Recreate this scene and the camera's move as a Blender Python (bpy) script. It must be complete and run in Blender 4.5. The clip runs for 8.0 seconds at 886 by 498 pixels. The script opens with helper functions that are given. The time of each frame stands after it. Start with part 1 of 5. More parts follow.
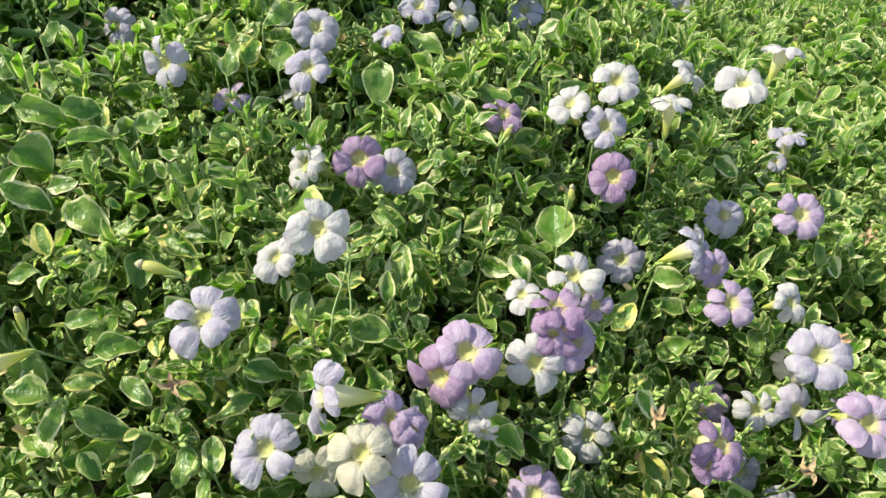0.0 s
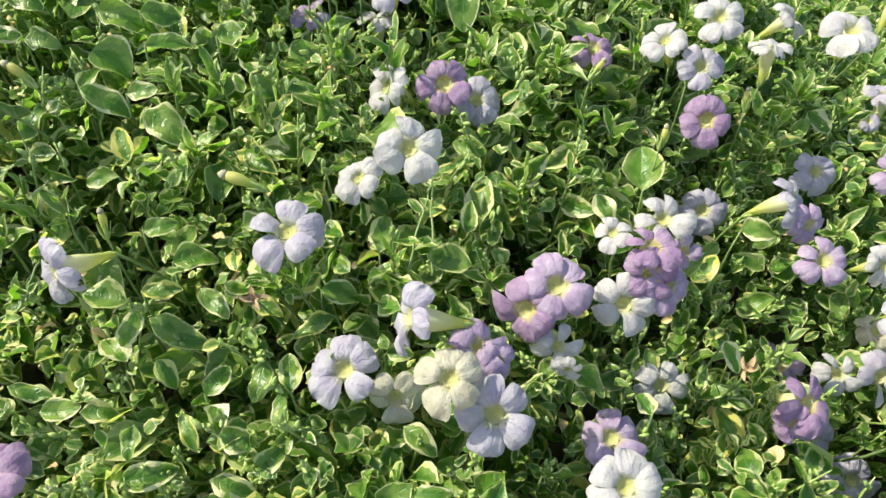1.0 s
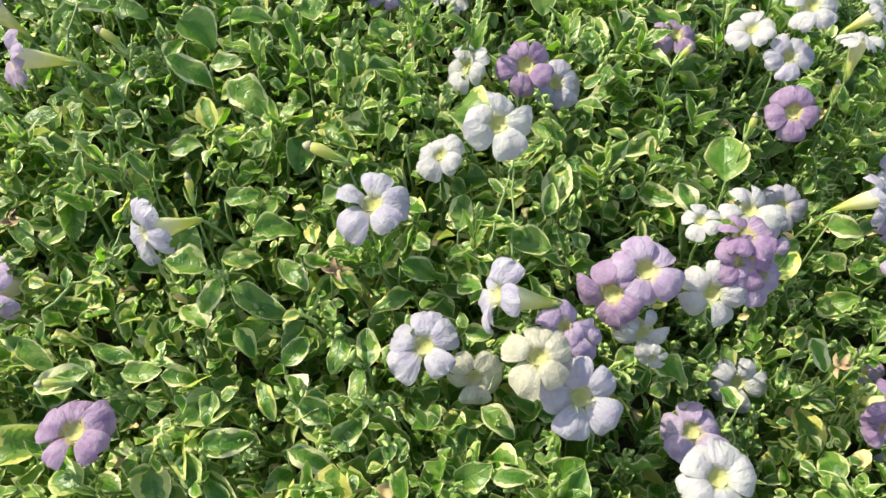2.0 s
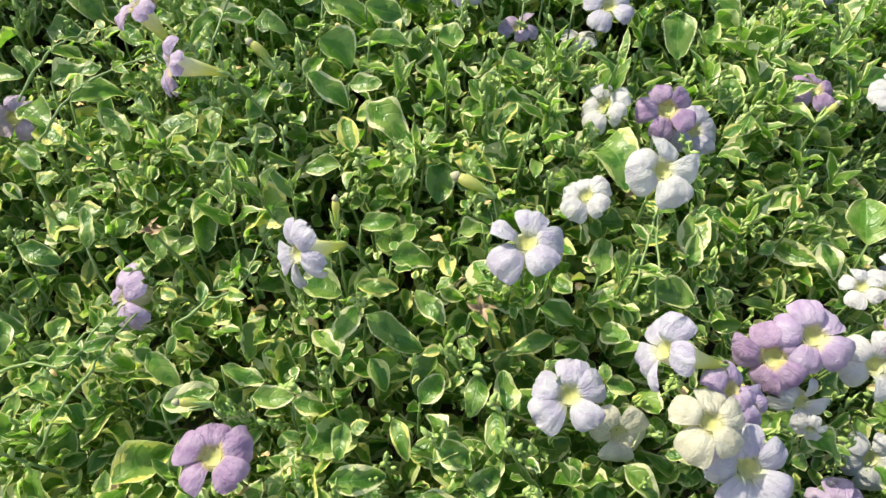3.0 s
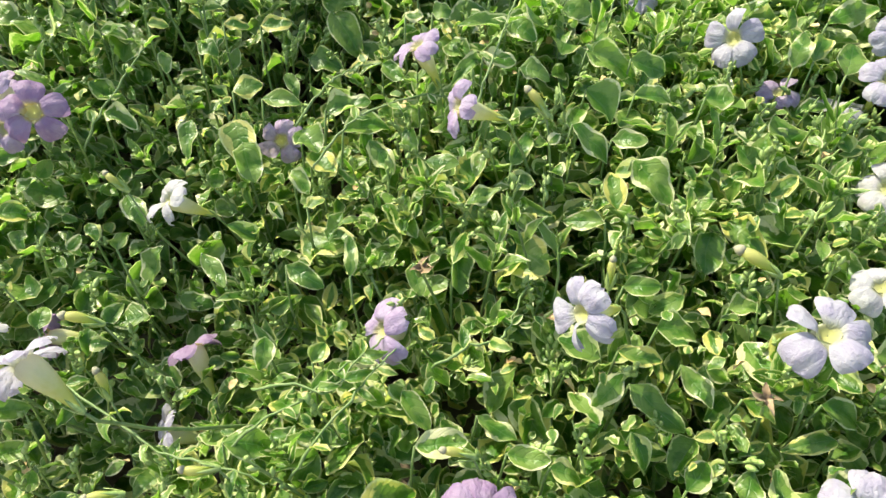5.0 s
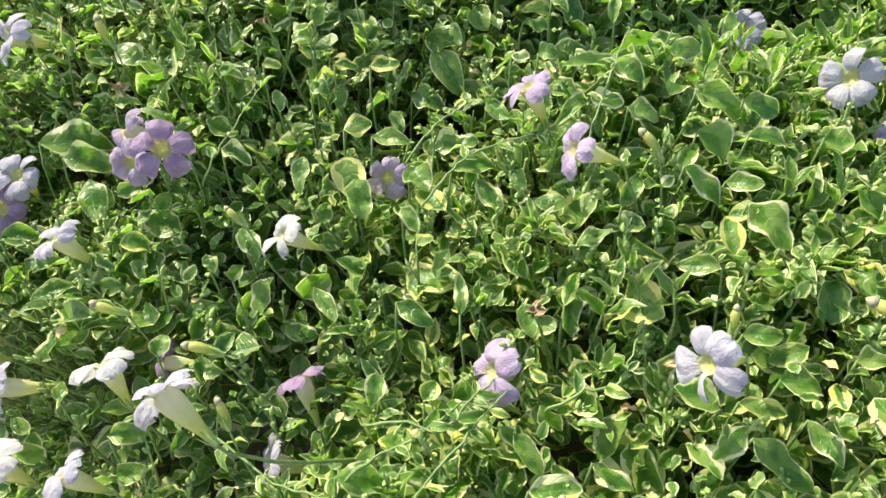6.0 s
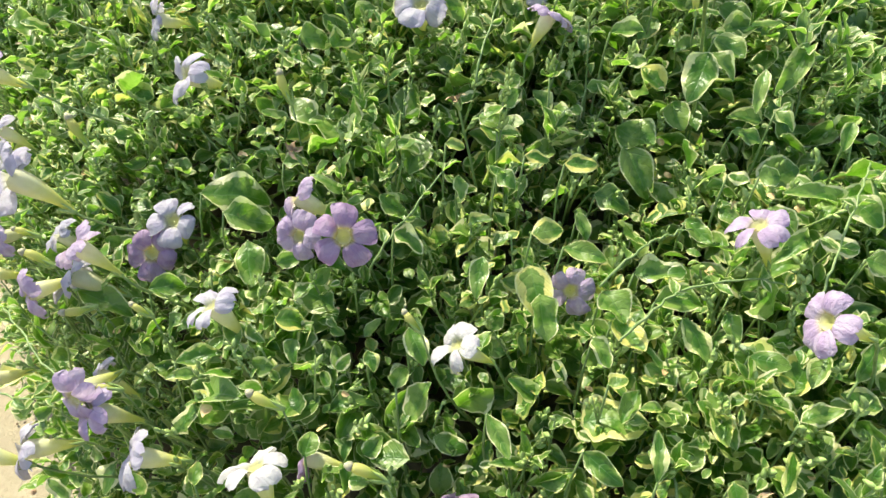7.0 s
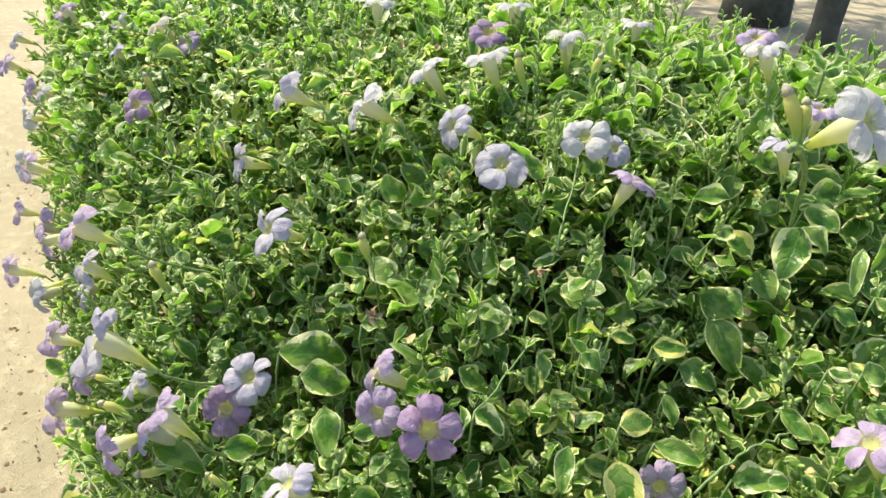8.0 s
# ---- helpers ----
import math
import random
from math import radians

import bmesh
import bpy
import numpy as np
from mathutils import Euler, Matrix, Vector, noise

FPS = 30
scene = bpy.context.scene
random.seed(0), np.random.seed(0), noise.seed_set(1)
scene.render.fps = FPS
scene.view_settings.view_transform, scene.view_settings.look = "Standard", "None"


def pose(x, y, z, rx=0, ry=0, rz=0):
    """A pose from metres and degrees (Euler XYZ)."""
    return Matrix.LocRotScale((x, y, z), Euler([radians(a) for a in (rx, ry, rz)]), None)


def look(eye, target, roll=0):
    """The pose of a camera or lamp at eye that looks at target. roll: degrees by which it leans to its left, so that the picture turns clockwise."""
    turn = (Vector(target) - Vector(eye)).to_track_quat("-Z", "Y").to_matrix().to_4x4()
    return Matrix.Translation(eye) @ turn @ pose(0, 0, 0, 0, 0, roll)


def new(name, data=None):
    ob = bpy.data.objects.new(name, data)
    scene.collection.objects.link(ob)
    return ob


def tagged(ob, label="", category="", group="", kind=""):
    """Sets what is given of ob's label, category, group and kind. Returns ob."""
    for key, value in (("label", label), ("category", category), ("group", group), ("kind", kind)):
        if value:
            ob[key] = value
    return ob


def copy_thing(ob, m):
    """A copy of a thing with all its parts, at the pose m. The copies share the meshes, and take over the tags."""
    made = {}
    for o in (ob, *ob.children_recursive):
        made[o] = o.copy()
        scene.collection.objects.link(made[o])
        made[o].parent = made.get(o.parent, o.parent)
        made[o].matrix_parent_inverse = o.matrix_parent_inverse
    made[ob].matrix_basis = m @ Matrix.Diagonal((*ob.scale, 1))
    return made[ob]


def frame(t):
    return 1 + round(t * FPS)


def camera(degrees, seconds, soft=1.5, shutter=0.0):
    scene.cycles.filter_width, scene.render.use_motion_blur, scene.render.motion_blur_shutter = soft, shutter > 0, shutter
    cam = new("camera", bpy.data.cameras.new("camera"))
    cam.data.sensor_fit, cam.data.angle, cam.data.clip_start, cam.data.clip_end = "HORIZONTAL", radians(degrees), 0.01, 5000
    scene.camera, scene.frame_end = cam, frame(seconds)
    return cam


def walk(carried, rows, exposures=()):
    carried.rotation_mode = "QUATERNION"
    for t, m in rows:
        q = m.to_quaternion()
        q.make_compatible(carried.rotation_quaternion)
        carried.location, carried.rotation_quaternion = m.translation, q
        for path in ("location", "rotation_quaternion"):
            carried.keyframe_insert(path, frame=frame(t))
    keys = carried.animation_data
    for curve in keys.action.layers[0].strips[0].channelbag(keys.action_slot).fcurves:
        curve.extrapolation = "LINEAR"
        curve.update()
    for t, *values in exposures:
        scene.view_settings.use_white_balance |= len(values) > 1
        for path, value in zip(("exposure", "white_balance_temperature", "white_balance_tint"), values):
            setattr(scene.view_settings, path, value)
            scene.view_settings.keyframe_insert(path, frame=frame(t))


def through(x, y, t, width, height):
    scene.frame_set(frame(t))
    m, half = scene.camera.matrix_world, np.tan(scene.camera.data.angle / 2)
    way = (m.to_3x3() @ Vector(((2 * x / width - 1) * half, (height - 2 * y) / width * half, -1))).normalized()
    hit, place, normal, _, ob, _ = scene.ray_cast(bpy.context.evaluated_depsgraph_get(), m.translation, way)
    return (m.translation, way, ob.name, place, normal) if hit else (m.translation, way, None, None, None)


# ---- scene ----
cam = camera(68.0, 8.0)
PATH = [
    (0, (0.063, 0.058, 0.574), (-0.126, 1.557, -0.736), -3.7),
    (0.5, (0.047, 0.056, 0.561), (-0.18, 1.505, -0.799), -3.3),
    (1, (0.027, 0.053, 0.552), (-0.232, 1.46, -0.845), -2.1),
    (1.2, (0.019, 0.051, 0.549), (-0.252, 1.451, -0.853), -1.8),
    (2.3, (-0.017, 0.04, 0.538), (-0.384, 1.436, -0.846), -1.9),
    (2.5, (-0.033, 0.039, 0.544), (-0.38, 1.441, -0.839), -0.2),
    (3, (-0.072, 0.04, 0.536), (-0.477, 1.473, -0.8), 1.3),
    (3.5, (-0.103, 0.037, 0.53), (-0.578, 1.468, -0.783), 3.1),
    (4, (-0.133, 0.032, 0.526), (-0.725, 1.432, -0.774), 3),
    (4.5, (-0.152, 0.03, 0.527), (-0.773, 1.433, -0.757), 3.9),
    (4.7, (-0.155, 0.028, 0.531), (-0.813, 1.418, -0.748), 2.6),
    (5.8, (-0.179, 0.011, 0.541), (-1.017, 1.373, -0.659), -0.8),
    (6, (-0.188, 0.011, 0.544), (-1.068, 1.345, -0.659), -1.5),
    (6.5, (-0.223, 0.016, 0.55), (-1.157, 1.293, -0.673), -0.2),
    (7, (-0.292, 0.019, 0.569), (-1.313, 1.275, -0.607), 3.5),
    (7.1, (-0.3, 0.017, 0.572), (-1.353, 1.274, -0.573), 3.8),
    (7.5, (-0.324, 0.023, 0.587), (-1.451, 1.269, -0.499), 2.9),
    (8, (-0.347, 0.033, 0.628), (-1.516, 1.273, -0.419), 2.8),
]
walk(cam, [(t, look(eye, target, roll)) for t, eye, target, roll in PATH],
     [(0.0, 0.92), (2.5, 0.95), (4.5, 1.08), (6.0, 1.15), (7.0, 1.20), (7.5, 1.12), (8.0, 0.99)])

# ---- light ----
SUN_AZ, SUN_EL = 84.0, 50.0          # degrees: left of +y, above the ground
sun_dir = Vector((-math.sin(radians(SUN_AZ)) * math.cos(radians(SUN_EL)), math.cos(radians(SUN_AZ)) * math.cos(radians(SUN_EL)), math.sin(radians(SUN_EL))))
world = bpy.data.worlds.new("sky")
scene.world = world
world.use_nodes = True
wn = world.node_tree.nodes
sky = wn.new("ShaderNodeTexSky")
sky.sky_type = 'NISHITA'
sky.sun_disc = False
sky.dust_density = 2.5
sky.sun_elevation, sky.sun_rotation = radians(SUN_EL), radians(360 - SUN_AZ)
world.node_tree.links.new(sky.outputs[0], wn["Background"].inputs[0])
wn["Background"].inputs[1].default_value = 0.15
sun = new("sun", bpy.data.lights.new("sun", 'SUN'))
sun.data.energy, sun.data.angle, sun.data.color = 4.1, radians(0.55), (1.0, 0.94, 0.73)
sun.matrix_world = look(sun_dir * 5, (0, 0, 0))


# ---- materials ----
class Nodes:
    """A node material, built with short calls."""

    def __init__(self, name):
        self.mat = bpy.data.materials.new(name)
        self.mat.use_nodes = True
        self.tree = self.mat.node_tree
        self.tree.nodes.clear()
        self.out = self.tree.nodes.new("ShaderNodeOutputMaterial")

    def add(self, kind, values=(), operation="", data_type="", interpolation_type="", uv_map=""):
        n = self.tree.nodes.new("ShaderNode" + kind)
        if operation:
            n.operation = operation
        if data_type:
            n.data_type = data_type
        if interpolation_type:
            n.interpolation_type = interpolation_type
        if uv_map:
            n.uv_map = uv_map
        for k, v in dict(values).items():
            self.put(n.inputs[k], v)
        return n

    def put(self, socket, v):
        if isinstance(v, bpy.types.NodeSocket):
            self.tree.links.new(v, socket)
        else:
            socket.default_value = (*v, 1) if isinstance(v, tuple) and len(v) == 3 and socket.type == 'RGBA' else v

    def math(self, op, a, b=0.0, c=0.0):
        n = self.add("Math", operation=op)
        for s, v in zip(n.inputs, (a, b, c)):
            self.put(s, v)
        return n.outputs[0]

    def mix(self, f, a, b):
        n = self.add("Mix", data_type='RGBA')
        self.put(n.inputs[0], f), self.put(n.inputs[6], a), self.put(n.inputs[7], b)
        return n.outputs[2]

    def step(self, v, lo, hi, a=0.0, b=1.0):
        n = self.add("MapRange", {0: v, 1: lo, 2: hi, 3: a, 4: b}, interpolation_type='SMOOTHSTEP')
        return n.outputs[0]

    def noise(self, vector, scale, detail=3.0, rough=0.55):
        n = self.add("TexNoise", {"Scale": scale, "Detail": detail, "Roughness": rough})
        if vector is not None:
            self.put(n.inputs["Vector"], vector)
        return n.outputs["Fac"]

    def chance(self):
        """A number from 0 to 1 that differs from piece to piece and from object to object."""
        a = self.add("NewGeometry").outputs["Random Per Island"]
        b = self.add("ObjectInfo").outputs["Random"]
        return self.math('FRACT', self.math('MULTIPLY_ADD', a, 7.31, self.math('MULTIPLY', b, 3.77)))

    def shifted(self, rnd):
        pos = self.add("TexCoord").outputs["Object"]
        off = self.add("CombineXYZ", {0: self.math('MULTIPLY', rnd, 9.0), 1: self.math('MULTIPLY', rnd, -5.0), 2: rnd}).outputs[0]
        n = self.add("VectorMath", operation='ADD')
        self.put(n.inputs[0], pos), self.put(n.inputs[1], off)
        return n.outputs[0]

    def thin(self, colour, rough, through, bump=None, strength=0.3, distance=0.0006, seen_through=None, spec=0.5):
        """A thin sheet, gloss above and light let through."""
        p = self.add("BsdfPrincipled", {"Base Color": colour, "Roughness": rough, "Specular IOR Level": spec})
        t = self.add("BsdfTranslucent", {"Color": seen_through if seen_through is not None else colour})
        if bump is not None:
            b = self.add("Bump", {"Strength": strength, "Distance": distance, "Height": bump}).outputs[0]
            self.put(p.inputs["Normal"], b), self.put(t.inputs["Normal"], b)
        m = self.add("MixShader", {0: through, 1: p.outputs[0], 2: t.outputs[0]})
        self.put(self.out.inputs[0], m.outputs[0])
        return self.mat

    def solid(self, colour, rough, bump=None, strength=0.4, distance=0.002, spec=0.4):
        p = self.add("BsdfPrincipled", {"Base Color": colour, "Roughness": rough, "Specular IOR Level": spec})
        if bump is not None:
            self.put(p.inputs["Normal"], self.add("Bump", {"Strength": strength, "Distance": distance, "Height": bump}).outputs[0])
        self.put(self.out.inputs[0], p.outputs[0])
        return self.mat


def leaf_material(name, cream, gold=0.0):
    """Variegated leaf: clear green heart, washed with grey-green, and an uneven cream or yellow margin; veins pressed in."""
    n = Nodes(name)
    rnd = n.chance()
    pos = n.shifted(rnd)
    uv = n.add("SeparateXYZ", {0: n.add("UVMap", uv_map="leaf").outputs[0]})
    u, v = uv.outputs[0], uv.outputs[1]
    s = n.math('ABSOLUTE', n.math('MULTIPLY_ADD', u, 2.0, -1.0))
    blot = n.noise(pos, 115.0, 2.5)
    fine = n.noise(pos, 620.0, 3.0)
    rnd2 = n.math('FRACT', n.math('MULTIPLY', rnd, 17.3))
    rnd3 = n.math('FRACT', n.math('MULTIPLY', rnd, 41.7))
    # how far in the margin reaches: thin on most leaves, wide on a few
    lie = n.math('MULTIPLY_ADD', n.math('POWER', rnd2, 0.6), 0.46, 0.46 - cream)
    tip = n.math('POWER', n.math('ABSOLUTE', n.math('MULTIPLY_ADD', v, 2.0, -1.0)), 6.0)
    rim = n.math('MAXIMUM', s, n.math('MULTIPLY', tip, 0.88))
    ragged = n.math('MULTIPLY_ADD', n.math('SUBTRACT', blot, 0.5), 1.25, rim)
    lip = n.step(n.math('MULTIPLY_ADD', n.math('SUBTRACT', fine, 0.5), 0.30, rim), 0.87, 0.94)
    margin = n.math('MAXIMUM', n.step(ragged, lie, n.math('ADD', lie, 0.07)), lip)
    two = n.step(n.math('MULTIPLY_ADD', s, 0.30, n.noise(pos, 75.0, 3.0)), 0.52, 0.66, 0.0, 0.85)
    deep = n.mix(rnd3, (0.036, 0.126, 0.010), (0.092, 0.222, 0.018))
    pale = n.mix(rnd3, (0.160, 0.268, 0.050), (0.262, 0.375, 0.086))
    green = n.mix(two, deep, pale)
    edge = n.mix(n.step(rnd, 0.70 - gold, 1.0 - gold), (0.78, 0.76, 0.43), (0.74, 0.68, 0.17))
    edge = n.mix(n.step(n.math('MULTIPLY_ADD', blot, 0.5, rnd3), 0.45, 0.75, 0.85, 0.0), edge, (0.46, 0.54, 0.17))
    edge = n.mix(n.step(fine, 0.40, 0.75, 0.0, 0.30), edge, (0.46, 0.56, 0.20))
    edge = n.mix(n.math('MULTIPLY', lip, 0.6), edge, (0.81, 0.80, 0.44))
    colour = n.mix(margin, green, edge)
    spot = n.step(n.noise(pos, 330.0, 1.0), 0.74, 0.77, 0.0, 0.5)
    colour = n.mix(spot, colour, (0.22, 0.15, 0.06))
    vein = n.math('ABSOLUTE', n.math('SINE', n.math('MULTIPLY_ADD', n.math('MULTIPLY_ADD', n.math('MULTIPLY', s, s), -0.34, v), 14.0, n.math('MULTIPLY', blot, 1.6))))
    mid = n.step(s, 0.0, 0.08)
    bump = n.math('ADD', n.math('MULTIPLY', n.math('MULTIPLY', n.step(vein, 0.0, 0.5), mid), 0.28), n.math('ADD', n.math('MULTIPLY', fine, 0.5), n.math('MULTIPLY', blot, 2.2)))
    colour = n.mix(n.math('MULTIPLY', n.math('SUBTRACT', 1.0, mid), 0.20), colour, (0.30, 0.42, 0.18))
    colour = n.mix(n.math('MULTIPLY', n.step(vein, 0.0, 0.22, 1.0, 0.0), 0.07), colour, (0.34, 0.45, 0.22))
    glow = n.mix(0.36, colour, (0.26, 0.60, 0.012))
    return n.thin(colour, n.math('MULTIPLY_ADD', fine, 0.24, 0.23), 0.48, bump, 0.6, 0.0009, glow, 0.52)


def petal_material(name, body, vein_c, base):
    n = Nodes(name)
    rnd = n.chance()
    pos = n.shifted(rnd)
    uv = n.add("SeparateXYZ", {0: n.add("UVMap", uv_map="leaf").outputs[0]})
    u, v = uv.outputs[0], uv.outputs[1]
    wob = n.noise(pos, 230.0, 3.0)
    fine = n.noise(pos, 900.0, 2.0)
    streak = n.math('ABSOLUTE', n.math('SINE', n.math('ADD', n.math('MULTIPLY', n.math('SUBTRACT', u, 0.5), 17.0), n.math('MULTIPLY', wob, 9.0))))
    line = n.math('MULTIPLY', n.step(streak, 0.0, 0.4, 1.0, 0.0), n.step(v, 0.2, 0.7, 0.30, 0.0))
    tint = n.step(n.noise(pos, 110.0, 2.0), 0.38, 0.66, 0.0, 0.9)
    colour = n.mix(tint, body, vein_c)
    colour = n.mix(line, colour, vein_c)
    colour = n.mix(n.step(n.math('MULTIPLY_ADD', wob, 0.16, v), 0.22, 0.42, 1.0, 0.0), colour, base)
    bump = n.math('ADD', n.math('MULTIPLY', n.step(streak, 0.0, 0.9), 0.22), n.math('ADD', n.math('MULTIPLY', wob, 1.9), n.math('MULTIPLY', fine, 0.25)))
    return n.thin(colour, 0.6, 0.43, bump, 0.6, 0.0011, colour, 0.25)


def tube_material(name, low, high):
    n = Nodes(name)
    rnd = n.chance()
    pos = n.shifted(rnd)
    v = n.add("SeparateXYZ", {0: n.add("UVMap", uv_map="leaf").outputs[0]}).outputs[1]
    f = n.noise(pos, 300.0, 3.0)
    c = n.mix(n.step(n.math('MULTIPLY_ADD', f, 0.25, v), 0.30, 1.0), low, high)
    return n.thin(c, 0.5, 0.5, f, 0.35, 0.0008, c, 0.3)


def plain_material(name, a, b, scale, rough, bump_mm=0.4, spec=0.35):
    n = Nodes(name)
    rnd = n.chance()
    pos = n.shifted(rnd)
    f, g = n.noise(pos, scale, 4.0), n.noise(pos, scale * 5.3, 3.0)
    c = n.mix(n.step(f, 0.3, 0.7), a, b)
    c = n.mix(n.step(g, 0.55, 0.8, 0.0, 0.4), c, tuple(0.5 * x for x in a))
    return n.solid(c, rough, n.math('ADD', f, n.math('MULTIPLY', g, 0.4)), 0.6, bump_mm / 1000, spec)


def ground_material():
    """Trodden sandy earth, pale, with darker damp patches and grit."""
    n = Nodes("sandy_earth")
    pos = n.add("TexCoord").outputs["Object"]
    big, mid, grit = n.noise(pos, 2.3, 4.0), n.noise(pos, 34.0, 5.0, 0.65), n.noise(pos, 420.0, 4.0, 0.7)
    c = n.mix(n.step(big, 0.35, 0.7), (0.37, 0.315, 0.215), (0.31, 0.265, 0.175))
    c = n.mix(n.step(mid, 0.45, 0.75, 0.0, 0.6), c, (0.50, 0.44, 0.30))
    c = n.mix(n.step(grit, 0.60, 0.74, 0.0, 0.65), c, (0.19, 0.145, 0.10))
    h = n.math('ADD', n.math('MULTIPLY', mid, 2.5), grit)
    return n.solid(c, 0.93, h, 0.7, 0.004, 0.15)


LEAF = [leaf_material("variegated_leaf", 0.0), leaf_material("pale_edged_leaf", 0.14, 0.40), leaf_material("mostly_green_leaf", -0.25), leaf_material("deep_green_leaf", -0.7), leaf_material("yellowing_leaf", 0.26, 0.75)]
PETALS = {
    "white": petal_material("white_petal", (0.57, 0.565, 0.555), (0.51, 0.485, 0.525), (0.55, 0.57, 0.38)),
    "pale": petal_material("pale_lilac_petal", (0.495, 0.48, 0.54), (0.41, 0.375, 0.49), (0.53, 0.54, 0.36)),
    "lilac": petal_material("lilac_petal", (0.485, 0.40, 0.53), (0.385, 0.285, 0.445), (0.58, 0.53, 0.28)),
    "purple": petal_material("purple_petal", (0.395, 0.290, 0.425), (0.305, 0.195, 0.345), (0.55, 0.48, 0.18)),
    "cream": petal_material("cream_petal", (0.57, 0.55, 0.44), (0.51, 0.48, 0.37), (0.56, 0.53, 0.30)),
}
TUBE = tube_material("flower_tube", (0.60, 0.63, 0.14), (0.78, 0.77, 0.56))
THROAT = tube_material("yellow_throat", (0.58, 0.58, 0.22), (0.64, 0.63, 0.38))
BUD = tube_material("bud_skin", (0.42, 0.54, 0.09), (0.58, 0.58, 0.19))
BUD_TIP = plain_material("bud_tip", (0.25, 0.24, 0.15), (0.36, 0.34, 0.22), 400, 0.7)
CALYX = plain_material("calyx_green", (0.19, 0.29, 0.07), (0.31, 0.40, 0.13), 300, 0.5)
STEM = plain_material("green_stem", (0.12, 0.20, 0.05), (0.20, 0.27, 0.10), 200, 0.55)
TWIG = plain_material("woody_twig", (0.19, 0.20, 0.12), (0.28, 0.28, 0.17), 150, 0.75)
WITHER = plain_material("withered_petal", (0.24, 0.16, 0.08), (0.36, 0.27, 0.16), 250, 0.85)
DRY = plain_material("dry_leaf", (0.42, 0.27, 0.11), (0.60, 0.46, 0.24), 220, 0.8)
SOIL = plain_material("bed_soil", (0.10, 0.08, 0.05), (0.16, 0.125, 0.08), 40, 0.95, 6)
GROUND = ground_material()
BARK = plain_material("dark_bark", (0.055, 0.055, 0.04), (0.10, 0.095, 0.07), 22, 0.9, 8)
PEBBLE = plain_material("grit", (0.15, 0.11, 0.08), (0.33, 0.26, 0.18), 60, 0.9)
LITTER = plain_material("dry_litter", (0.17, 0.10, 0.06), (0.30, 0.20, 0.12), 150, 0.9)


# ---- the bed's shape ----
DIPS = [(-0.450, 0.375, 0.065), (-0.405, 0.365, 0.055)]            # hollows: a shaded gap, and those in which low flowers stand: x, y, depth


def fall(x):
    """How fast the mound drops towards its back: more where the bed is short."""
    return 0.04 + 0.19 * min(1.0, max(0.0, 1 - abs(x + 0.60) / 0.36) * 2.0)


def back(x):
    """Where the bed ends at its back."""
    f = min(1.0, max(0.0, 1 - abs(x + 0.58) / 0.66) * 1.65)
    ends = max(0.0, abs(x + 0.4) - 1.2) / 0.8
    return 1.70 - 0.58 * f * f * (3 - 2 * f) - 0.45 * ends * ends + 0.07 * noise.noise(Vector((x * 3, 0, 3))) + 0.03 * noise.noise(Vector((x * 11, 2, 3)))


def top(x, y):
    """Height of the leafy surface of the mound."""
    a, b = min(max(x, -1.0), 0.4), min(max(y, -0.05), 0.75)
    q = 0.154 - 0.049 * a + 0.477 * b - 0.053 * a * a - 0.538 * a * b - 0.234 * b * b
    sink = 0.0
    for dx, dy, deep in DIPS:
        r2 = (x - dx) ** 2 + (y - dy) ** 2
        if r2 < 0.05:
            sink = max(sink, deep * math.exp(-r2 / (0.0042 + 1.5 * deep * deep)))
    return -math.log(math.exp(-40 * q) + math.exp(-40 * 0.455)) / 40 - fall(x) * max(0.0, y - 0.66) - sink


def hollow(x, y):
    """The leaves stand in tufts with gaps between: metres to sink (or, less, to rise) here."""
    f = noise.noise(Vector((x * 15.0, y * 15.0, 2.7))) + 0.5 * noise.noise(Vector((x * 37.0, y * 37.0, 7.1)))
    return 0.085 * max(0.0, -f - 0.10) - 0.014 * max(0.0, f)


def rim(x):
    """Where the bed ends towards the path."""
    return 0.075 + 0.36 * max(0.0, -0.76 - x) - 0.022 * min(1.0, max(0.0, (-0.74 - x) / 0.25))


def slope(x, y):
    e = 0.03
    return Vector((top(x - e, y) - top(x + e, y), top(x, y - e) - top(x, y + e), 2 * e)).normalized()


# ---- meshes ----
def mesh_of(name, verts, faces, uvs=None, materials=(), smooth=True):
    me = bpy.data.meshes.new(name)
    me.from_pydata([tuple(v) for v in verts], [], [tuple(f) for f in faces])
    if uvs is not None:
        layer = me.uv_layers.new(name="leaf")
        loops = np.empty(len(me.loops), dtype=np.int32)
        me.loops.foreach_get("vertex_index", loops)
        layer.data.foreach_set("uv", np.asarray(uvs, dtype=np.float32)[loops].ravel())
    for m in materials:
        me.materials.append(m)
    if smooth:
        me.polygons.foreach_set("use_smooth", [True] * len(me.polygons))
    me.update()
    return me


def part(name, me, parent, m=None, label=""):
    ob = new(name, me)
    ob.parent = parent
    if m is not None:
        ob.matrix_local = m
    return tagged(ob, label) if label else ob


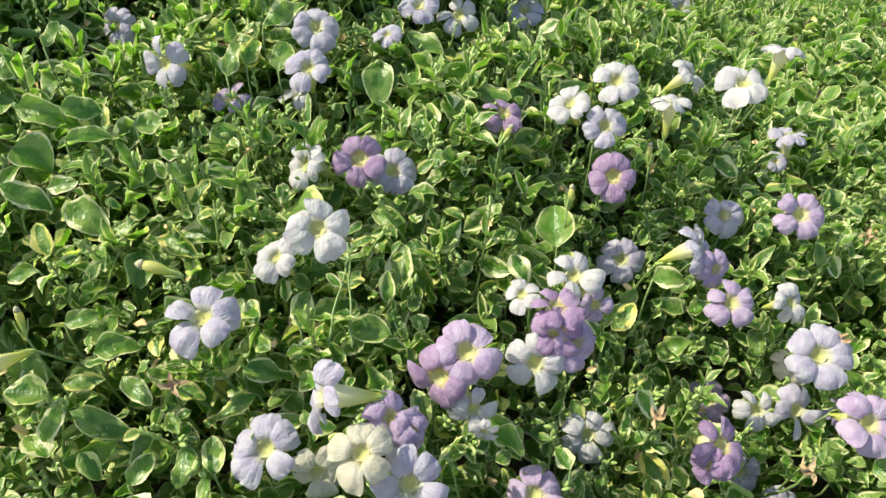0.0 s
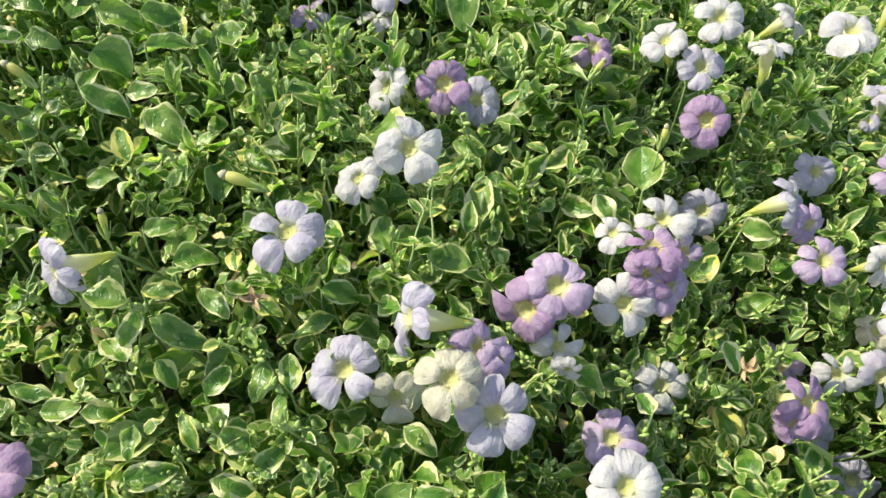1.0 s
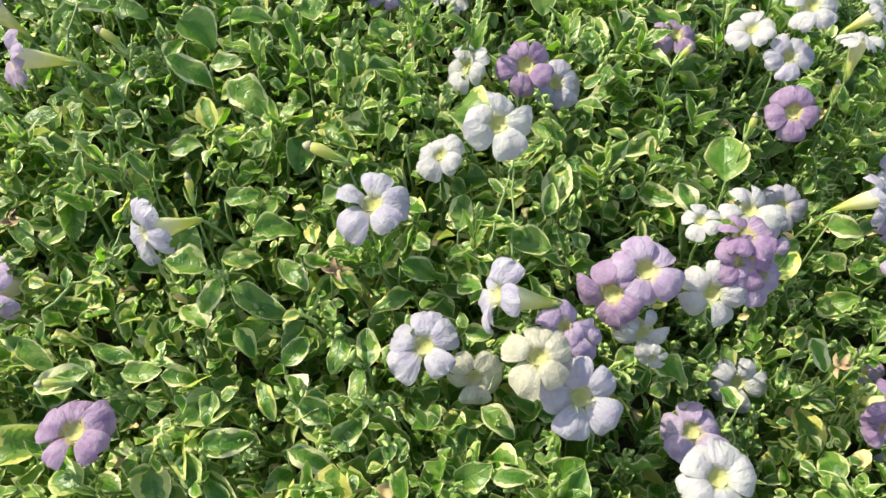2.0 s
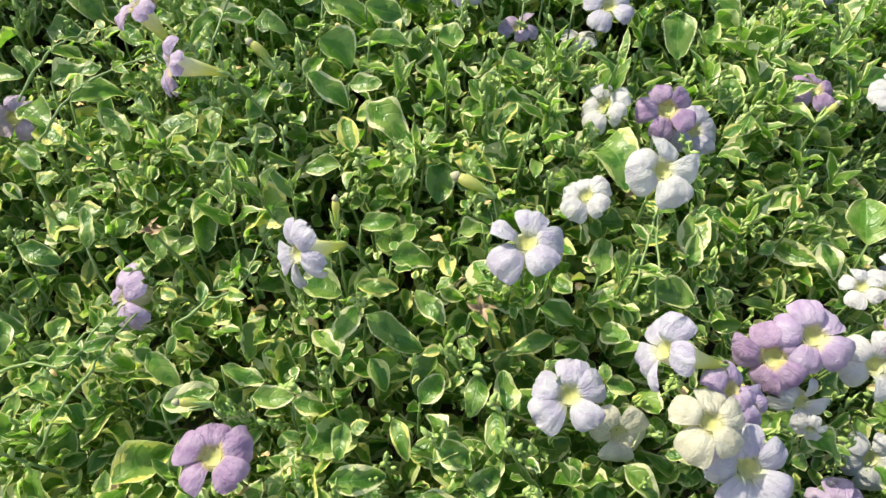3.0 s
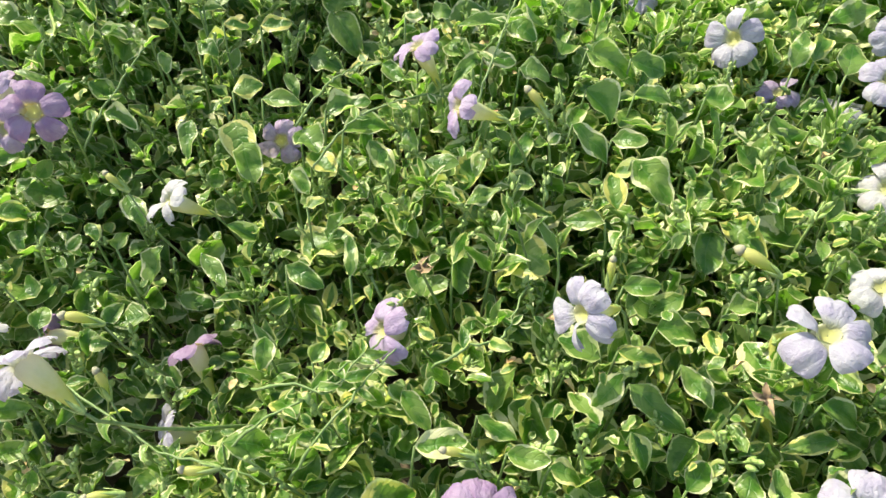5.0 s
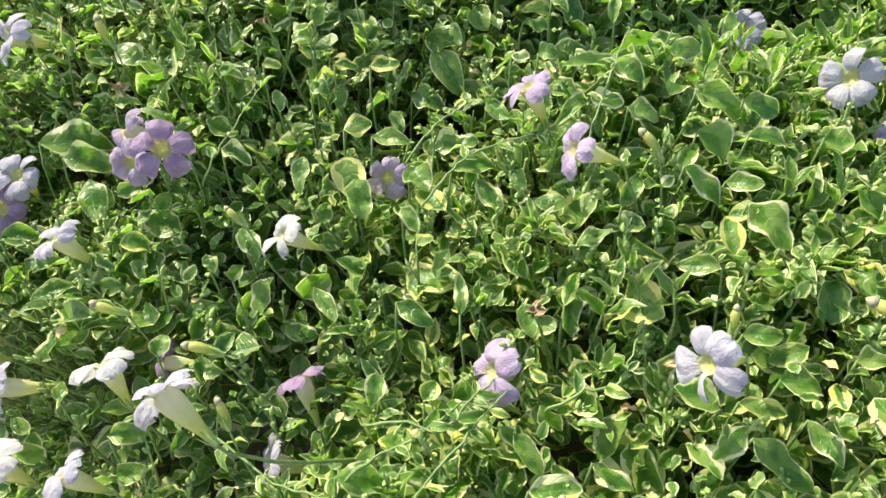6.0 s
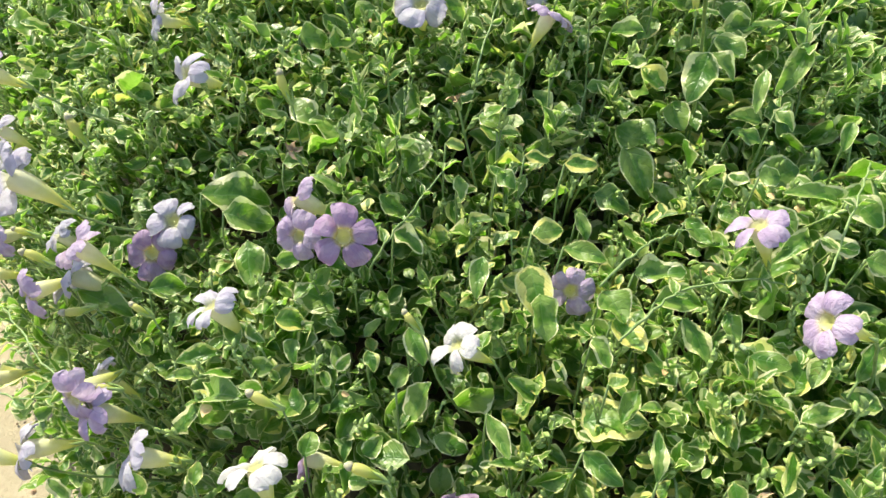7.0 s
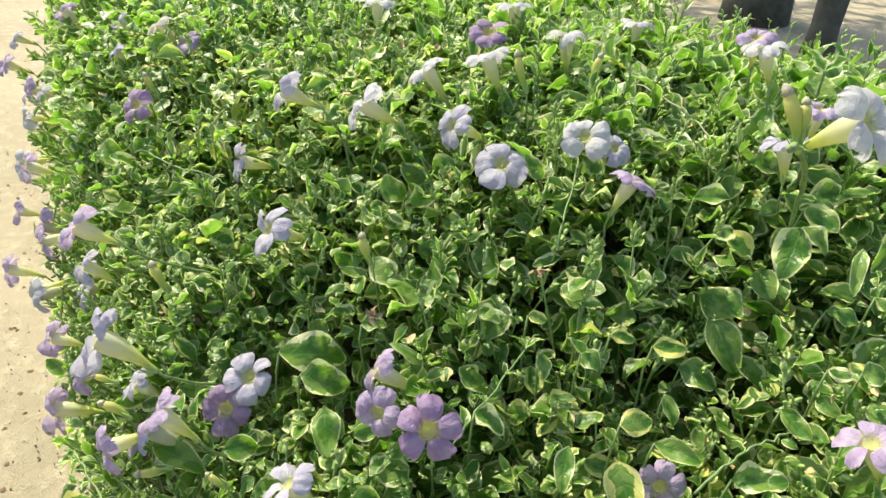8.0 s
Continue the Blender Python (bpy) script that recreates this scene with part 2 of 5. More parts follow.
def leaf_shape(length, width, curl, fold, wave, seed, nl=6, nw=4, twist=0.0):
    """Round-shouldered leaf along +x, face up: short stalk, cupped blade with a wavy rim, short drawn-out tip."""
    r = random.Random(seed)
    ph, ph2, lop = r.uniform(0, 6.28), r.uniform(0, 6.28), r.uniform(-0.12, 0.12)
    curl2 = r.uniform(-0.5, 0.9)
    verts, uvs, faces = [], [], []
    for i in range(nl + 1):
        v = i / nl
        t = max(0.0, (v - 0.07) / 0.93)
        w = 0.05 + 0.95 * (math.sin(math.pi * t ** 0.78)) ** 0.54 * (1 - 0.14 * t) if 0 < t < 1 else 0.05
        if v == 1:
            w = 0.09
        for j in range(nw + 1):
            u = 2 * j / nw - 1
            x = length * (v - 0.06 * v * v * abs(curl))
            y = width * 0.5 * w * (u + lop * (1 - u * u)) + 0.05 * length * math.sin(2.6 * v + ph) * v
            z = -curl * length * v * v * 0.5 + fold * abs(u) ** 1.5 * w * width * 0.5 - curl2 * length * max(0.0, v - 0.6) ** 2
            z += wave * length * abs(u) ** 2 * w * math.sin(8.5 * v + ph + (2.1 if u > 0 else 0)) * 0.6
            z += 0.025 * length * math.sin(9 * v + ph2) * (1 - abs(u)) * w + 0.024 * length * math.sin(11 * v + 5 * u + ph) * math.sin(6 * u + ph2) * w
            a = twist * v
            verts.append((x, y * math.cos(a) - z * math.sin(a), y * math.sin(a) + z * math.cos(a)))
            uvs.append((j / nw, v))
    for i in range(nl):
        for j in range(nw):
            k = i * (nw + 1) + j
            faces.append((k, k + nw + 1, k + nw + 2, k + 1))
    return np.array(verts), faces, np.array(uvs)


def tube(points, radii, sides=6, cap=True):
    """A round tube along a line of points."""
    verts, uvs, faces = [], [], []
    side = None
    for i, p in enumerate(points):
        p = Vector(p)
        d = (Vector(points[min(i + 1, len(points) - 1)]) - Vector(points[max(i - 1, 0)])).normalized()
        if side is None:
            side = d.orthogonal().normalized()
        side = (side - d * side.dot(d)).normalized()
        up = d.cross(side)
        for k in range(sides):
            a = 2 * math.pi * k / sides
            verts.append(p + (side * math.cos(a) + up * math.sin(a)) * radii[i])
            uvs.append((k / sides, i / (len(points) - 1)))
    for i in range(len(points) - 1):
        for k in range(sides):
            a, b = i * sides + k, i * sides + (k + 1) % sides
            faces.append((a, b, b + sides, a + sides))
    if cap:
        faces.append(tuple(range(sides))[::-1])
        faces.append(tuple(range((len(points) - 1) * sides, len(points) * sides)))
    return verts, faces, uvs


def aim(d, roll=0.0):
    """Turn that lays +z along d."""
    return Vector(d).to_track_quat("Z", "Y").to_matrix().to_4x4() @ Matrix.Rotation(roll, 4, 'Z')


def lay(p, along, face, s=1.0):
    """Pose of a leaf: base at p, blade along, upper side towards face."""
    x = Vector(along).normalized()
    z = (Vector(face) - x * x.dot(Vector(face))).normalized()
    m = Matrix((x, z.cross(x), z)).transposed().to_4x4()
    return Matrix.Translation(p) @ m @ Matrix.Scale(s, 4)


# ---- ground and path ----
def build_ground():
    n, verts, faces = 90, [], []
    def stretch(k):
        a = 2 * k / n - 1
        return 2.2 * a + 900 * a ** 11
    for i in range(n + 1):
        for j in range(n + 1):
            x, y = stretch(i) - 0.6, stretch(j) + 0.6
            far = min(1.0, 1.5 / (1 + math.hypot(x, y)))
            z = far * (0.012 * noise.noise(Vector((x * 3, y * 3, 1))) + 0.004 * noise.noise(Vector((x * 14, y * 14, 5))))
            verts.append((x, y, z))
    for i in range(n):
        for j in range(n):
            k = i * (n + 1) + j
            faces.append((k, k + n + 1, k + n + 2, k + 1))
    tagged(new("ground", mesh_of("ground", verts, faces, None, [GROUND])), "pale sandy earth path, dry and trodden, with grit", "ground", kind="structure")


def build_soil():
    """The dark earth heaped under the leaves."""
    nx, ny, verts, faces = 90, 40, [], []
    for i in range(nx + 1):
        x = -2.42 + 4.05 * i / nx
        for j in range(ny + 1):
            f = j / ny
            y = rim(x) + 0.05 + (back(x) - rim(x)) * f
            h = (top(x, y) - 0.19) * min(1, f * 7) * min(1, (1 - f) * 5)
            verts.append((x, y, max(0.006, h * min(1, i / 3, (nx - i) / 3) + 0.02 * noise.noise(Vector((x * 9, y * 9, 3))) - 0.02)))
    for i in range(nx):
        for j in range(ny):
            k = i * (ny + 1) + j
            faces.append((k, k + ny + 1, k + ny + 2, k + 1))
    tagged(new("bed_soil", mesh_of("bed_soil", verts, faces, None, [SOIL])), "dark crumbly soil of the planted bed", "soil", kind="structure")


build_ground()
build_soil()


# ---- flowers ----
OPEN = []            # air kept free of leaves: start, direction, length, radius
FLOWER_NAMES = {
    "white": "white trumpet flower with five crinkled petals and yellow throat",
    "pale": "pale lilac-white trumpet flower with crinkled petals",
    "lilac": "lilac trumpet flower with veined petals and yellow throat",
    "purple": "purple trumpet flower with yellow throat and rounded petals",
    "cream": "fading cream trumpet flower with soft creased petals",
}


def petal_mesh(seed, colour, bend):
    """Broad round petal along +x from the throat's rim, puffed, its margin rolled back, crinkled."""
    r = random.Random(seed)
    n, verts, uvs, faces = 11, [], [], []
    ph, ph2 = r.uniform(0, 6), r.uniform(0, 6)
    notch = r.uniform(0.0, 0.07)
    cup = r.uniform(0.3, 1.7)
    skew = r.uniform(-0.10, 0.10)
    puff = r.uniform(0.3, 1.0)
    for i in range(n + 1):
        v = i / n
        run = float(np.interp(v, (0, 0.18, 0.30, 0.65, 0.9, 1.0), (0.0026, 0.0048, 0.0068, 0.0140, 0.0190, 0.0203)))
        lift = float(np.interp(v, (0, 0.18, 0.30, 0.7, 1.0), (-0.0064, -0.0012, 0.0008, 0.0010, -0.0014)))
        w = float(np.interp(v, (0, 0.18, 0.30, 0.45, 0.62, 0.78, 0.9, 0.97, 1.0), (0.0018, 0.0037, 0.0056, 0.0075, 0.0089, 0.0092, 0.0080, 0.0055, 0.0028)))
        for j in range(n + 1):
            u = 2 * j / n - 1
            x = run - (run - 0.002) * notch * (1 - abs(u)) * v * v - 0.0010 * u * u * v
            z = lift - bend * max(0.0, run - 0.007) - 14 * bend * max(0.0, run - 0.007) ** 2 - cup * 0.0022 * abs(u) ** 2.4 * v
            z += puff * 0.0018 * (1 - u * u) * math.sin(math.pi * min(1.0, max(0.0, (v - 0.25) / 0.75)))
            z += 0.0006 * math.sin(7 * u + ph) * v + 0.0008 * math.sin(8 * v + 4 * u + ph * 2) * v * v + 0.00035 * math.sin(15 * u + 3 * v + ph2) * v
            verts.append((x, w * u + skew * run * v, z))
            uvs.append((j / n, v))
    for i in range(n):
        for j in range(n):
            k = i * (n + 1) + j
            faces.append((k, k + n + 1, k + n + 2, k + 1))
    return mesh_of("petal", verts, faces, uvs, [PETALS[colour]])


def ringed(name, profile, sides, material, ribs=0.0, bend=0.0):
    """A turned shape along -z from (distance, radius) pairs."""
    verts, uvs, faces = [], [], []
    for i, (d, rad) in enumerate(profile):
        for k in range(sides):
            a = 2 * math.pi * k / sides
            q = rad * (1 + ribs * math.cos(5 * a))
            verts.append((q * math.cos(a) + bend * d * d, q * math.sin(a), -d))
            uvs.append((k / sides, 1 - i / (len(profile) - 1)))
    for i in range(len(profile) - 1):
        for k in range(sides):
            a, b = i * sides + k, i * sides + (k + 1) % sides
            faces.append((a, b, b + sides, a + sides))
    return mesh_of(name, verts, faces, uvs, [material])


def sepal_mesh():
    """One narrow pointed sepal, standing along +z off the calyx's rim at +x."""
    verts, faces = [], []
    for d, rad, w in ((0.0008, 0.0014, 0.0010), (0.003, 0.0024, 0.0013), (0.006, 0.0031, 0.0009), (0.0092, 0.0038, 0.0001)):
        for q in (-1, 0, 1):
            verts.append((rad + (0.0003 if q == 0 else 0), q * w, d))
        for q in (1, 0, -1):
            verts.append((rad - 0.0002 + (0.0003 if q == 0 else 0), q * w * 0.9, d))
    for i in range(3):
        for k in range(6):
            p, q = 6 * i + k, 6 * i + (k + 1) % 6
            faces.append((p, q, q + 6, p + 6))
    return mesh_of("sepal", verts, faces, None, [CALYX])


def add_calyx(ob, m):
    """The cup under the tube, with its five sepals."""
    cup = part("calyx", CALYX_CUP, ob, m, "green pointed calyx")
    for k in range(5):
        part("sepal", SEPAL, cup, Matrix.Rotation(2 * math.pi * k / 5, 4, 'Z'))


PETAL = {c: [petal_mesh(31 * i + len(c), c, -0.18 + 0.105 * (i % 7)) for i in range(28)] for c in PETALS}
TUBES = [ringed("tube", [(0.0012, 0.0056), (0.004, 0.0064), (0.009, 0.0063), (0.015, 0.0054), (0.021, 0.0040), (0.027, 0.0027), (0.032, 0.0019), (0.036, 0.0015)], 14, TUBE, 0.05, b) for b in (2.0, 5.0, -3.0)]
THROATS = ringed("throat", [(0.0022, 0.0050), (0.0032, 0.0044), (0.0044, 0.0030), (0.0050, 0.0004)], 15, THROAT, 0.08)
CALYX_CUP = ringed("calyx", [(-0.0022, 0.0021), (-0.0008, 0.0019), (0.0006, 0.0013), (0.0012, 0.0008)], 9, CALYX)
SEPAL = sepal_mesh()


def flower(x, y, z, nx, ny, nz, size, colour, joint=None):
    """An open flower at the end of its stalk, facing (nx, ny, nz); joint: where it leaves a taller stem."""
    r = random.Random(int((x * 7919 + y * 104729 + z * 1299709) * 1000))
    p, n = Vector((x, y, z)), Vector((nx, ny, nz)).normalized()
    s = 0.93 * size * r.uniform(0.97, 1.03)
    turn = aim(n)
    down = turn.to_3x3().transposed() @ Vector((0, 0, -1))
    turn = turn @ Matrix.Rotation(math.atan2(down.y, down.x) + r.gauss(0, 0.45), 4, 'Z')
    ob = new("trumpet_flower")
    ob.matrix_world = Matrix.Translation(p) @ turn @ Matrix.Scale(s, 4)
    tagged(ob, FLOWER_NAMES[colour], "flower", "trumpet flowers of the bed")
    limp, wide = r.uniform(0.0, 0.35), r.uniform(0.90, 1.08)
    for k in range(5):
        # the lower lip is the largest, the upper pair bends back
        grow, droop = ((1.08, 1.0), (1.0, 1.6), (0.93, 2.9), (0.93, 2.9), (1.0, 1.6))[k]
        droop += limp * 5 + r.gauss(0.0, 1.0) + (2 if colour == "cream" else 0)
        shape = PETAL[colour][max(0, min(6, round(droop))) + 7 * r.randrange(4)]
        m = Matrix.Rotation(2 * math.pi * k / 5 + r.gauss(0, 0.07), 4, 'Z') @ Matrix.Translation((0, 0, 0.0007 * (k % 2))) @ Matrix.Rotation(r.gauss(0, 0.07), 4, 'Y') @ Matrix.Rotation(r.gauss(0.06, 0.27), 4, 'X') @ Matrix.Scale(grow * r.uniform(0.92, 1.08), 4) @ Matrix.Diagonal((1, wide * r.uniform(0.92, 1.08), 1, 1))
        part("petal", shape, ob, m)
    i = r.randrange(3)
    bend = (2.0, 5.0, -3.0)[i]
    neck = part("tube", TUBES[i], ob, None, "pale greenish-yellow flower tube")
    part("throat", THROATS, neck, Matrix.Translation((0, 0, 0.0012)), "yellow throat")
    base = Vector((bend * 0.036 ** 2, 0, -0.036))
    add_calyx(ob, Matrix.Translation(base))
    gap = top(x, y) - z
    if gap > 0.012:
        DIPS.append((x, y, gap + 0.008))
    # the stalk bends down into the leaves
    a = ob.matrix_world @ base
    back = -n
    b = a + back * 0.014 + Vector((0, 0, -0.012))
    root = Vector((a.x + back.x * 0.02, max(a.y + back.y * 0.02 + 0.03, rim(a.x) + 0.04), 0))
    root.y += 1.3 * max(0.0, z - top(x, y) - 0.03)
    root.z = max(0.02, top(root.x, root.y) - 0.13)
    if joint:
        root = Vector(joint)
        b = a.lerp(root, 0.5)
    pts = []
    for i in range(9):
        f = i / 8
        c1, c2 = a.lerp(b, f), b.lerp(root, f)
        q = c1.lerp(c2, f) + Vector((r.gauss(0, 1), r.gauss(0, 1), 0)) * (0.0005 if i else 0)
        pts.append(q)
    inv = ob.matrix_world.inverted()
    v, fcs, u = tube([inv @ q for q in pts], [0.0008 / s + 0.0005 * i / 8 for i in range(9)], 5)
    part("stalk", mesh_of("stalk", v, fcs, u, [STEM]), ob)
    OPEN.append((p, (n + Vector((0, -0.35, 0.55))).normalized(), 0.16, 0.019 * s))
    OPEN.append((p, n, 0.05, 0.016 * s))
    OPEN.append((p + n * 0.004, Vector((0, -0.6, 0.8)), 0.12, 0.017 * s))


# ---- buds, withered heads, twigs and broad leaves ----
def stalk_to_bed(ob, a, drift, thick=0.0008, name="stalk"):
    """A stalk from a down into the leaves, as a part of ob."""
    root = Vector((a.x + drift.x, max(a.y + drift.y + 0.02, rim(a.x) + 0.04), 0))
    root.y += 1.3 * max(0.0, a.z - top(a.x, a.y) - 0.03)
    root.y = min(root.y, back(root.x) - 0.10)
    root.z = max(0.02, min(a.z - 0.05, top(root.x, root.y) - 0.12))
    mid = Vector((a.x + drift.x * 0.8, a.y + drift.y * 0.8, a.z * 0.6 + root.z * 0.4))
    wob = random.Random(int(a.x * 8000 + a.z * 3000))
    pts = [a.lerp(mid, i / 6).lerp(mid.lerp(root, i / 6), i / 6) + Vector((wob.gauss(0, 1), wob.gauss(0, 1), 0)) * (0.0004 if i else 0) for i in range(7)]
    inv = ob.matrix_world.inverted()
    v, f, u = tube([inv @ q for q in pts], [thick * (1 + 0.1 * i) for i in range(7)], 5)
    return part(name, mesh_of(name, v, f, u, [STEM]), ob)


def flower_bud(x, y, z, tx, ty, tz, stalked=True):
    """A long closed bud: yellow-green tube with a dull furled tip, green calyx."""
    a, b = Vector((x, y, z)), Vector((tx, ty, tz))
    d = (b - a).normalized()
    ln = min(0.034, max(0.016, (b - a).length))
    k = min(1.0, ln / 0.026)
    ob = new("flower_bud")
    ob.matrix_world = Matrix.Translation(a) @ aim(d, x * 40)
    tagged(ob, "closed yellow-green flower bud with brownish furled tip", "flower bud", "buds of the bed")
    bow = lambda f: Vector((0.0016 * math.sin(math.pi * f) * k, 0, ln * f))
    v, f, u = tube([bow(i / 7 * 0.8) for i in range(8)], [0.0012 * k, 0.0016 * k, 0.0021 * k, 0.0027 * k, 0.0033 * k, 0.0036 * k, 0.0034 * k, 0.0026 * k], 9)
    part("tube", mesh_of("tube", v, f, u, [BUD]), ob)
    v, f, u = tube([bow(0.8), bow(0.86), bow(0.93), bow(1.0)], [0.0026 * k, 0.0031 * k, 0.0024 * k, 0.0006 * k], 8)
    part("tip", mesh_of("tip", v, f, u, [BUD_TIP]), ob, None, "dull furled petal tip")
    add_calyx(ob, Matrix.Translation((0, 0, -0.001)))
    if stalked:
        stalk_to_bed(ob, a, -d * 0.02, 0.0006)
    OPEN.append((a.lerp(b, 0.5), (Vector((0, -0.5, 0.8)) + d * 0.3).normalized(), 0.09, 0.009))


def withered_flower(x, y, z):
    r = random.Random(int(x * 9000))
    ob = new("withered_flower")
    ob.matrix_world = Matrix.Translation((x, y, z)) @ aim((r.uniform(-0.4, 0.4), -0.3, 1))
    tagged(ob, "withered brown flower head, shrivelled, on its stalk", "flower", "withered flowers")
    for k in range(4):
        v, f, u = leaf_shape(0.008, 0.0036, r.uniform(0.5, 1.6), 0.9, 0.3, k + int(x * 100), 5, 2, r.uniform(-2, 2))
        part("petal", mesh_of("petal", v, f, u, [WITHER]), ob, Matrix.Rotation(k * 1.57, 4, 'Z') @ Matrix.Rotation(-r.uniform(0.4, 1.2), 4, 'Y'))
    add_calyx(ob, Matrix.Translation((0, 0, -0.006)))
    stalk_to_bed(ob, Vector((x, y, z)), Vector((0.01, 0.02, 0)))


TWIG_LEAVES = [mesh_of("leaf", *leaf_shape(0.012, 0.0062, 0.3 + 0.2 * i, 0.5, 0.15, 700 + i, 5, 4, 0.3 * i), [LEAF[(0, 1, 2, 0)[i]]]) for i in range(4)]


def twig(kind, *points):
    """A long bare stem lying over or among the leaves, both ends dipping into them."""
    pts = [Vector(p) for p in points]
    first = pts[0] + (pts[0] - pts[1]).normalized() * 0.02 - Vector((0, 0, 0.008))
    last = pts[-1] + (pts[-1] - pts[-2]).normalized() * 0.02 - Vector((0, 0, 0.006))
    pts = [first] + pts + [last]
    line = []
    for i in range(len(pts) - 1):
        p0, p1, p2, p3 = pts[max(i - 1, 0)], pts[i], pts[i + 1], pts[min(i + 2, len(pts) - 1)]
        for k in range(5):
            t = k / 5
            line.append(0.5 * ((2 * p1) + (p2 - p0) * t + (2 * p0 - 5 * p1 + 4 * p2 - p3) * t * t + (3 * p1 - p0 - 3 * p2 + p3) * t ** 3))
    line.append(pts[-1])
    wob = random.Random(int(points[0][0] * 9000))
    line = [q + Vector((wob.gauss(0, 1), wob.gauss(0, 1), wob.gauss(0, 1))) * 0.0006 for q in line]
    thick = {"woody": 0.0008, "green": 0.0007, "stout": 0.0015}[kind]
    n = len(line)
    radii = [thick * (1.15 - 0.5 * i / n) * (1.35 if i % 7 == 3 else 1.0) for i in range(n)]
    v, f, u = tube(line, radii, 7)
    ob = new("twig", mesh_of("twig", v, f, u, [TWIG if kind == "woody" else STEM]))
    tagged(ob, "greyish woody twig lying among the leaves" if kind == "woody" else "stout green upright flower stem" if kind == "stout" else "thin green runner stem among the leaves", "twig", "twigs of the bed")
    for i in range(4, n - 3, 4):
        d = (line[i + 1] - line[i]).normalized()
        side = d.cross(Vector((0, 0, 1))).normalized()
        for q in (1, -1):
            if wob.random() < 0.7:
                way = d * wob.uniform(0.2, 0.9) + side * q + Vector((0, 0, wob.uniform(0.0, 0.7)))
                part("leaf", wob.choice(TWIG_LEAVES), ob, lay(line[i], way, Vector((wob.gauss(0, 0.4), wob.gauss(0, 0.4), 1)), wob.uniform(0.6, 1.25)))
    OPEN.append((line[n // 2], Vector((0, -0.5, 0.85)).normalized(), 0.06, 0.008))
    OPEN.append((line[n // 3], Vector((0, -0.5, 0.85)).normalized(), 0.06, 0.008))
    OPEN.append((line[2 * n // 3], Vector((0, -0.5, 0.85)).normalized(), 0.06, 0.008))


def broad_leaf(x, y, z, tx, ty, tz, nx, ny, nz, width, kind):
    """One broad leaf on its own stem, from base to tip."""
    a, b, n = Vector((x, y, z)), Vector((tx, ty, tz)), Vector((nx, ny, nz))
    r = random.Random(int(x * 7001 + y * 9001 + z * 5003))
    ln = (b - a).length
    ob = new("leaf_sprig")
    ob.matrix_world = Matrix.Translation(a)
    tagged(ob, {"n": "broad oval leaf, green with wavy cream margin, on a stem", "d": "broad deep green leaf with thin cream edge, on a stem", "y": "yellowing cream leaf with a green heart, on a stem"}[kind], "leaf", "broad leaves of the bed")
    v, f, u = leaf_shape(ln * 0.98, width * 0.98, r.uniform(-0.2, 0.9), r.uniform(0.0, 0.65), r.uniform(0.10, 0.30), r.randrange(999), 10, 6, r.uniform(-0.4, 0.4))
    m = LEAF[{"n": 0, "d": 3, "y": 4}[kind]]
    part("leaf", mesh_of("leaf", v, f, u, [m]), ob, lay(Vector((0, 0, 0)), b - a, n))
    stalk_to_bed(ob, a, (a - b) * 0.3, 0.0007, "stem")
    OPEN.append((a.lerp(b, 0.55), (n + Vector((0, -0.3, 0.3))).normalized(), 0.10, 0.36 * max(ln, width)))


flower(-0.272, 0.581, 0.364, -0.29, -0.84, 0.46, 1.00, "pale")
flower(-0.187, 0.489, 0.373, -0.26, -0.87, 0.42, 1.05, "pale")
flower(-0.148, 0.500, 0.339, -0.12, -0.43, 0.90, 0.80, "lilac")
flower(-0.088, 0.550, 0.374, 0.20, -0.66, 0.72, 1.05, "pale")
flower(-0.088, 0.512, 0.358, 0.09, -0.55, 0.83, 1.00, "pale")
flower(-0.106, 0.528, 0.326, -0.08, 0.20, 0.97, 0.95, "white")
flower(-0.077, 0.431, 0.325, -0.54, -0.57, 0.62, 1.00, "white")
flower(-0.038, 0.433, 0.328, 0.09, -0.68, 0.73, 1.00, "purple")
flower(-0.018, 0.443, 0.311, 0.35, -0.63, 0.69, 0.95, "pale")
flower(-0.041, 0.333, 0.348, 0.14, -0.60, 0.79, 1.06, "white")
flower(-0.076, 0.345, 0.315, -0.28, -0.44, 0.85, 0.78, "white")
flower(-0.099, 0.288, 0.322, -0.02, -0.37, 0.93, 1.12, "pale")
flower(-0.028, 0.252, 0.306, -0.87, -0.26, 0.41, 1.05, "pale")
flower(-0.063, 0.243, 0.269, -0.01, -0.60, 0.80, 1.12, "pale")
flower(-0.036, 0.240, 0.252, 0.30, -0.86, 0.42, 0.90, "cream")
flower(-0.004, 0.226, 0.297, 0.09, -0.56, 0.83, 0.92, "cream")
flower(0.007, 0.250, 0.291, 0.29, -0.48, 0.83, 0.82, "lilac")
flower(0.043, 0.289, 0.299, 0.09, -0.64, 0.76, 1.06, "lilac")
flower(0.028, 0.281, 0.286, -0.21, -0.80, 0.56, 1.00, "purple")
flower(0.047, 0.274, 0.267, 0.30, -0.86, 0.42, 0.80, "white")
flower(0.093, 0.310, 0.293, 0.20, -0.80, 0.56, 0.85, "purple")
flower(0.092, 0.320, 0.304, 0.17, -0.17, 0.97, 0.80, "purple")
flower(0.104, 0.310, 0.285, 0.50, -0.77, 0.40, 0.85, "lilac")
flower(0.122, 0.364, 0.260, 0.40, -0.89, 0.22, 0.70, "lilac")
flower(0.191, 0.284, 0.205, -0.21, -0.90, 0.38, 0.72, "purple")
flower(0.276, 0.388, 0.178, -0.44, -0.53, 0.73, 0.80, "cream")
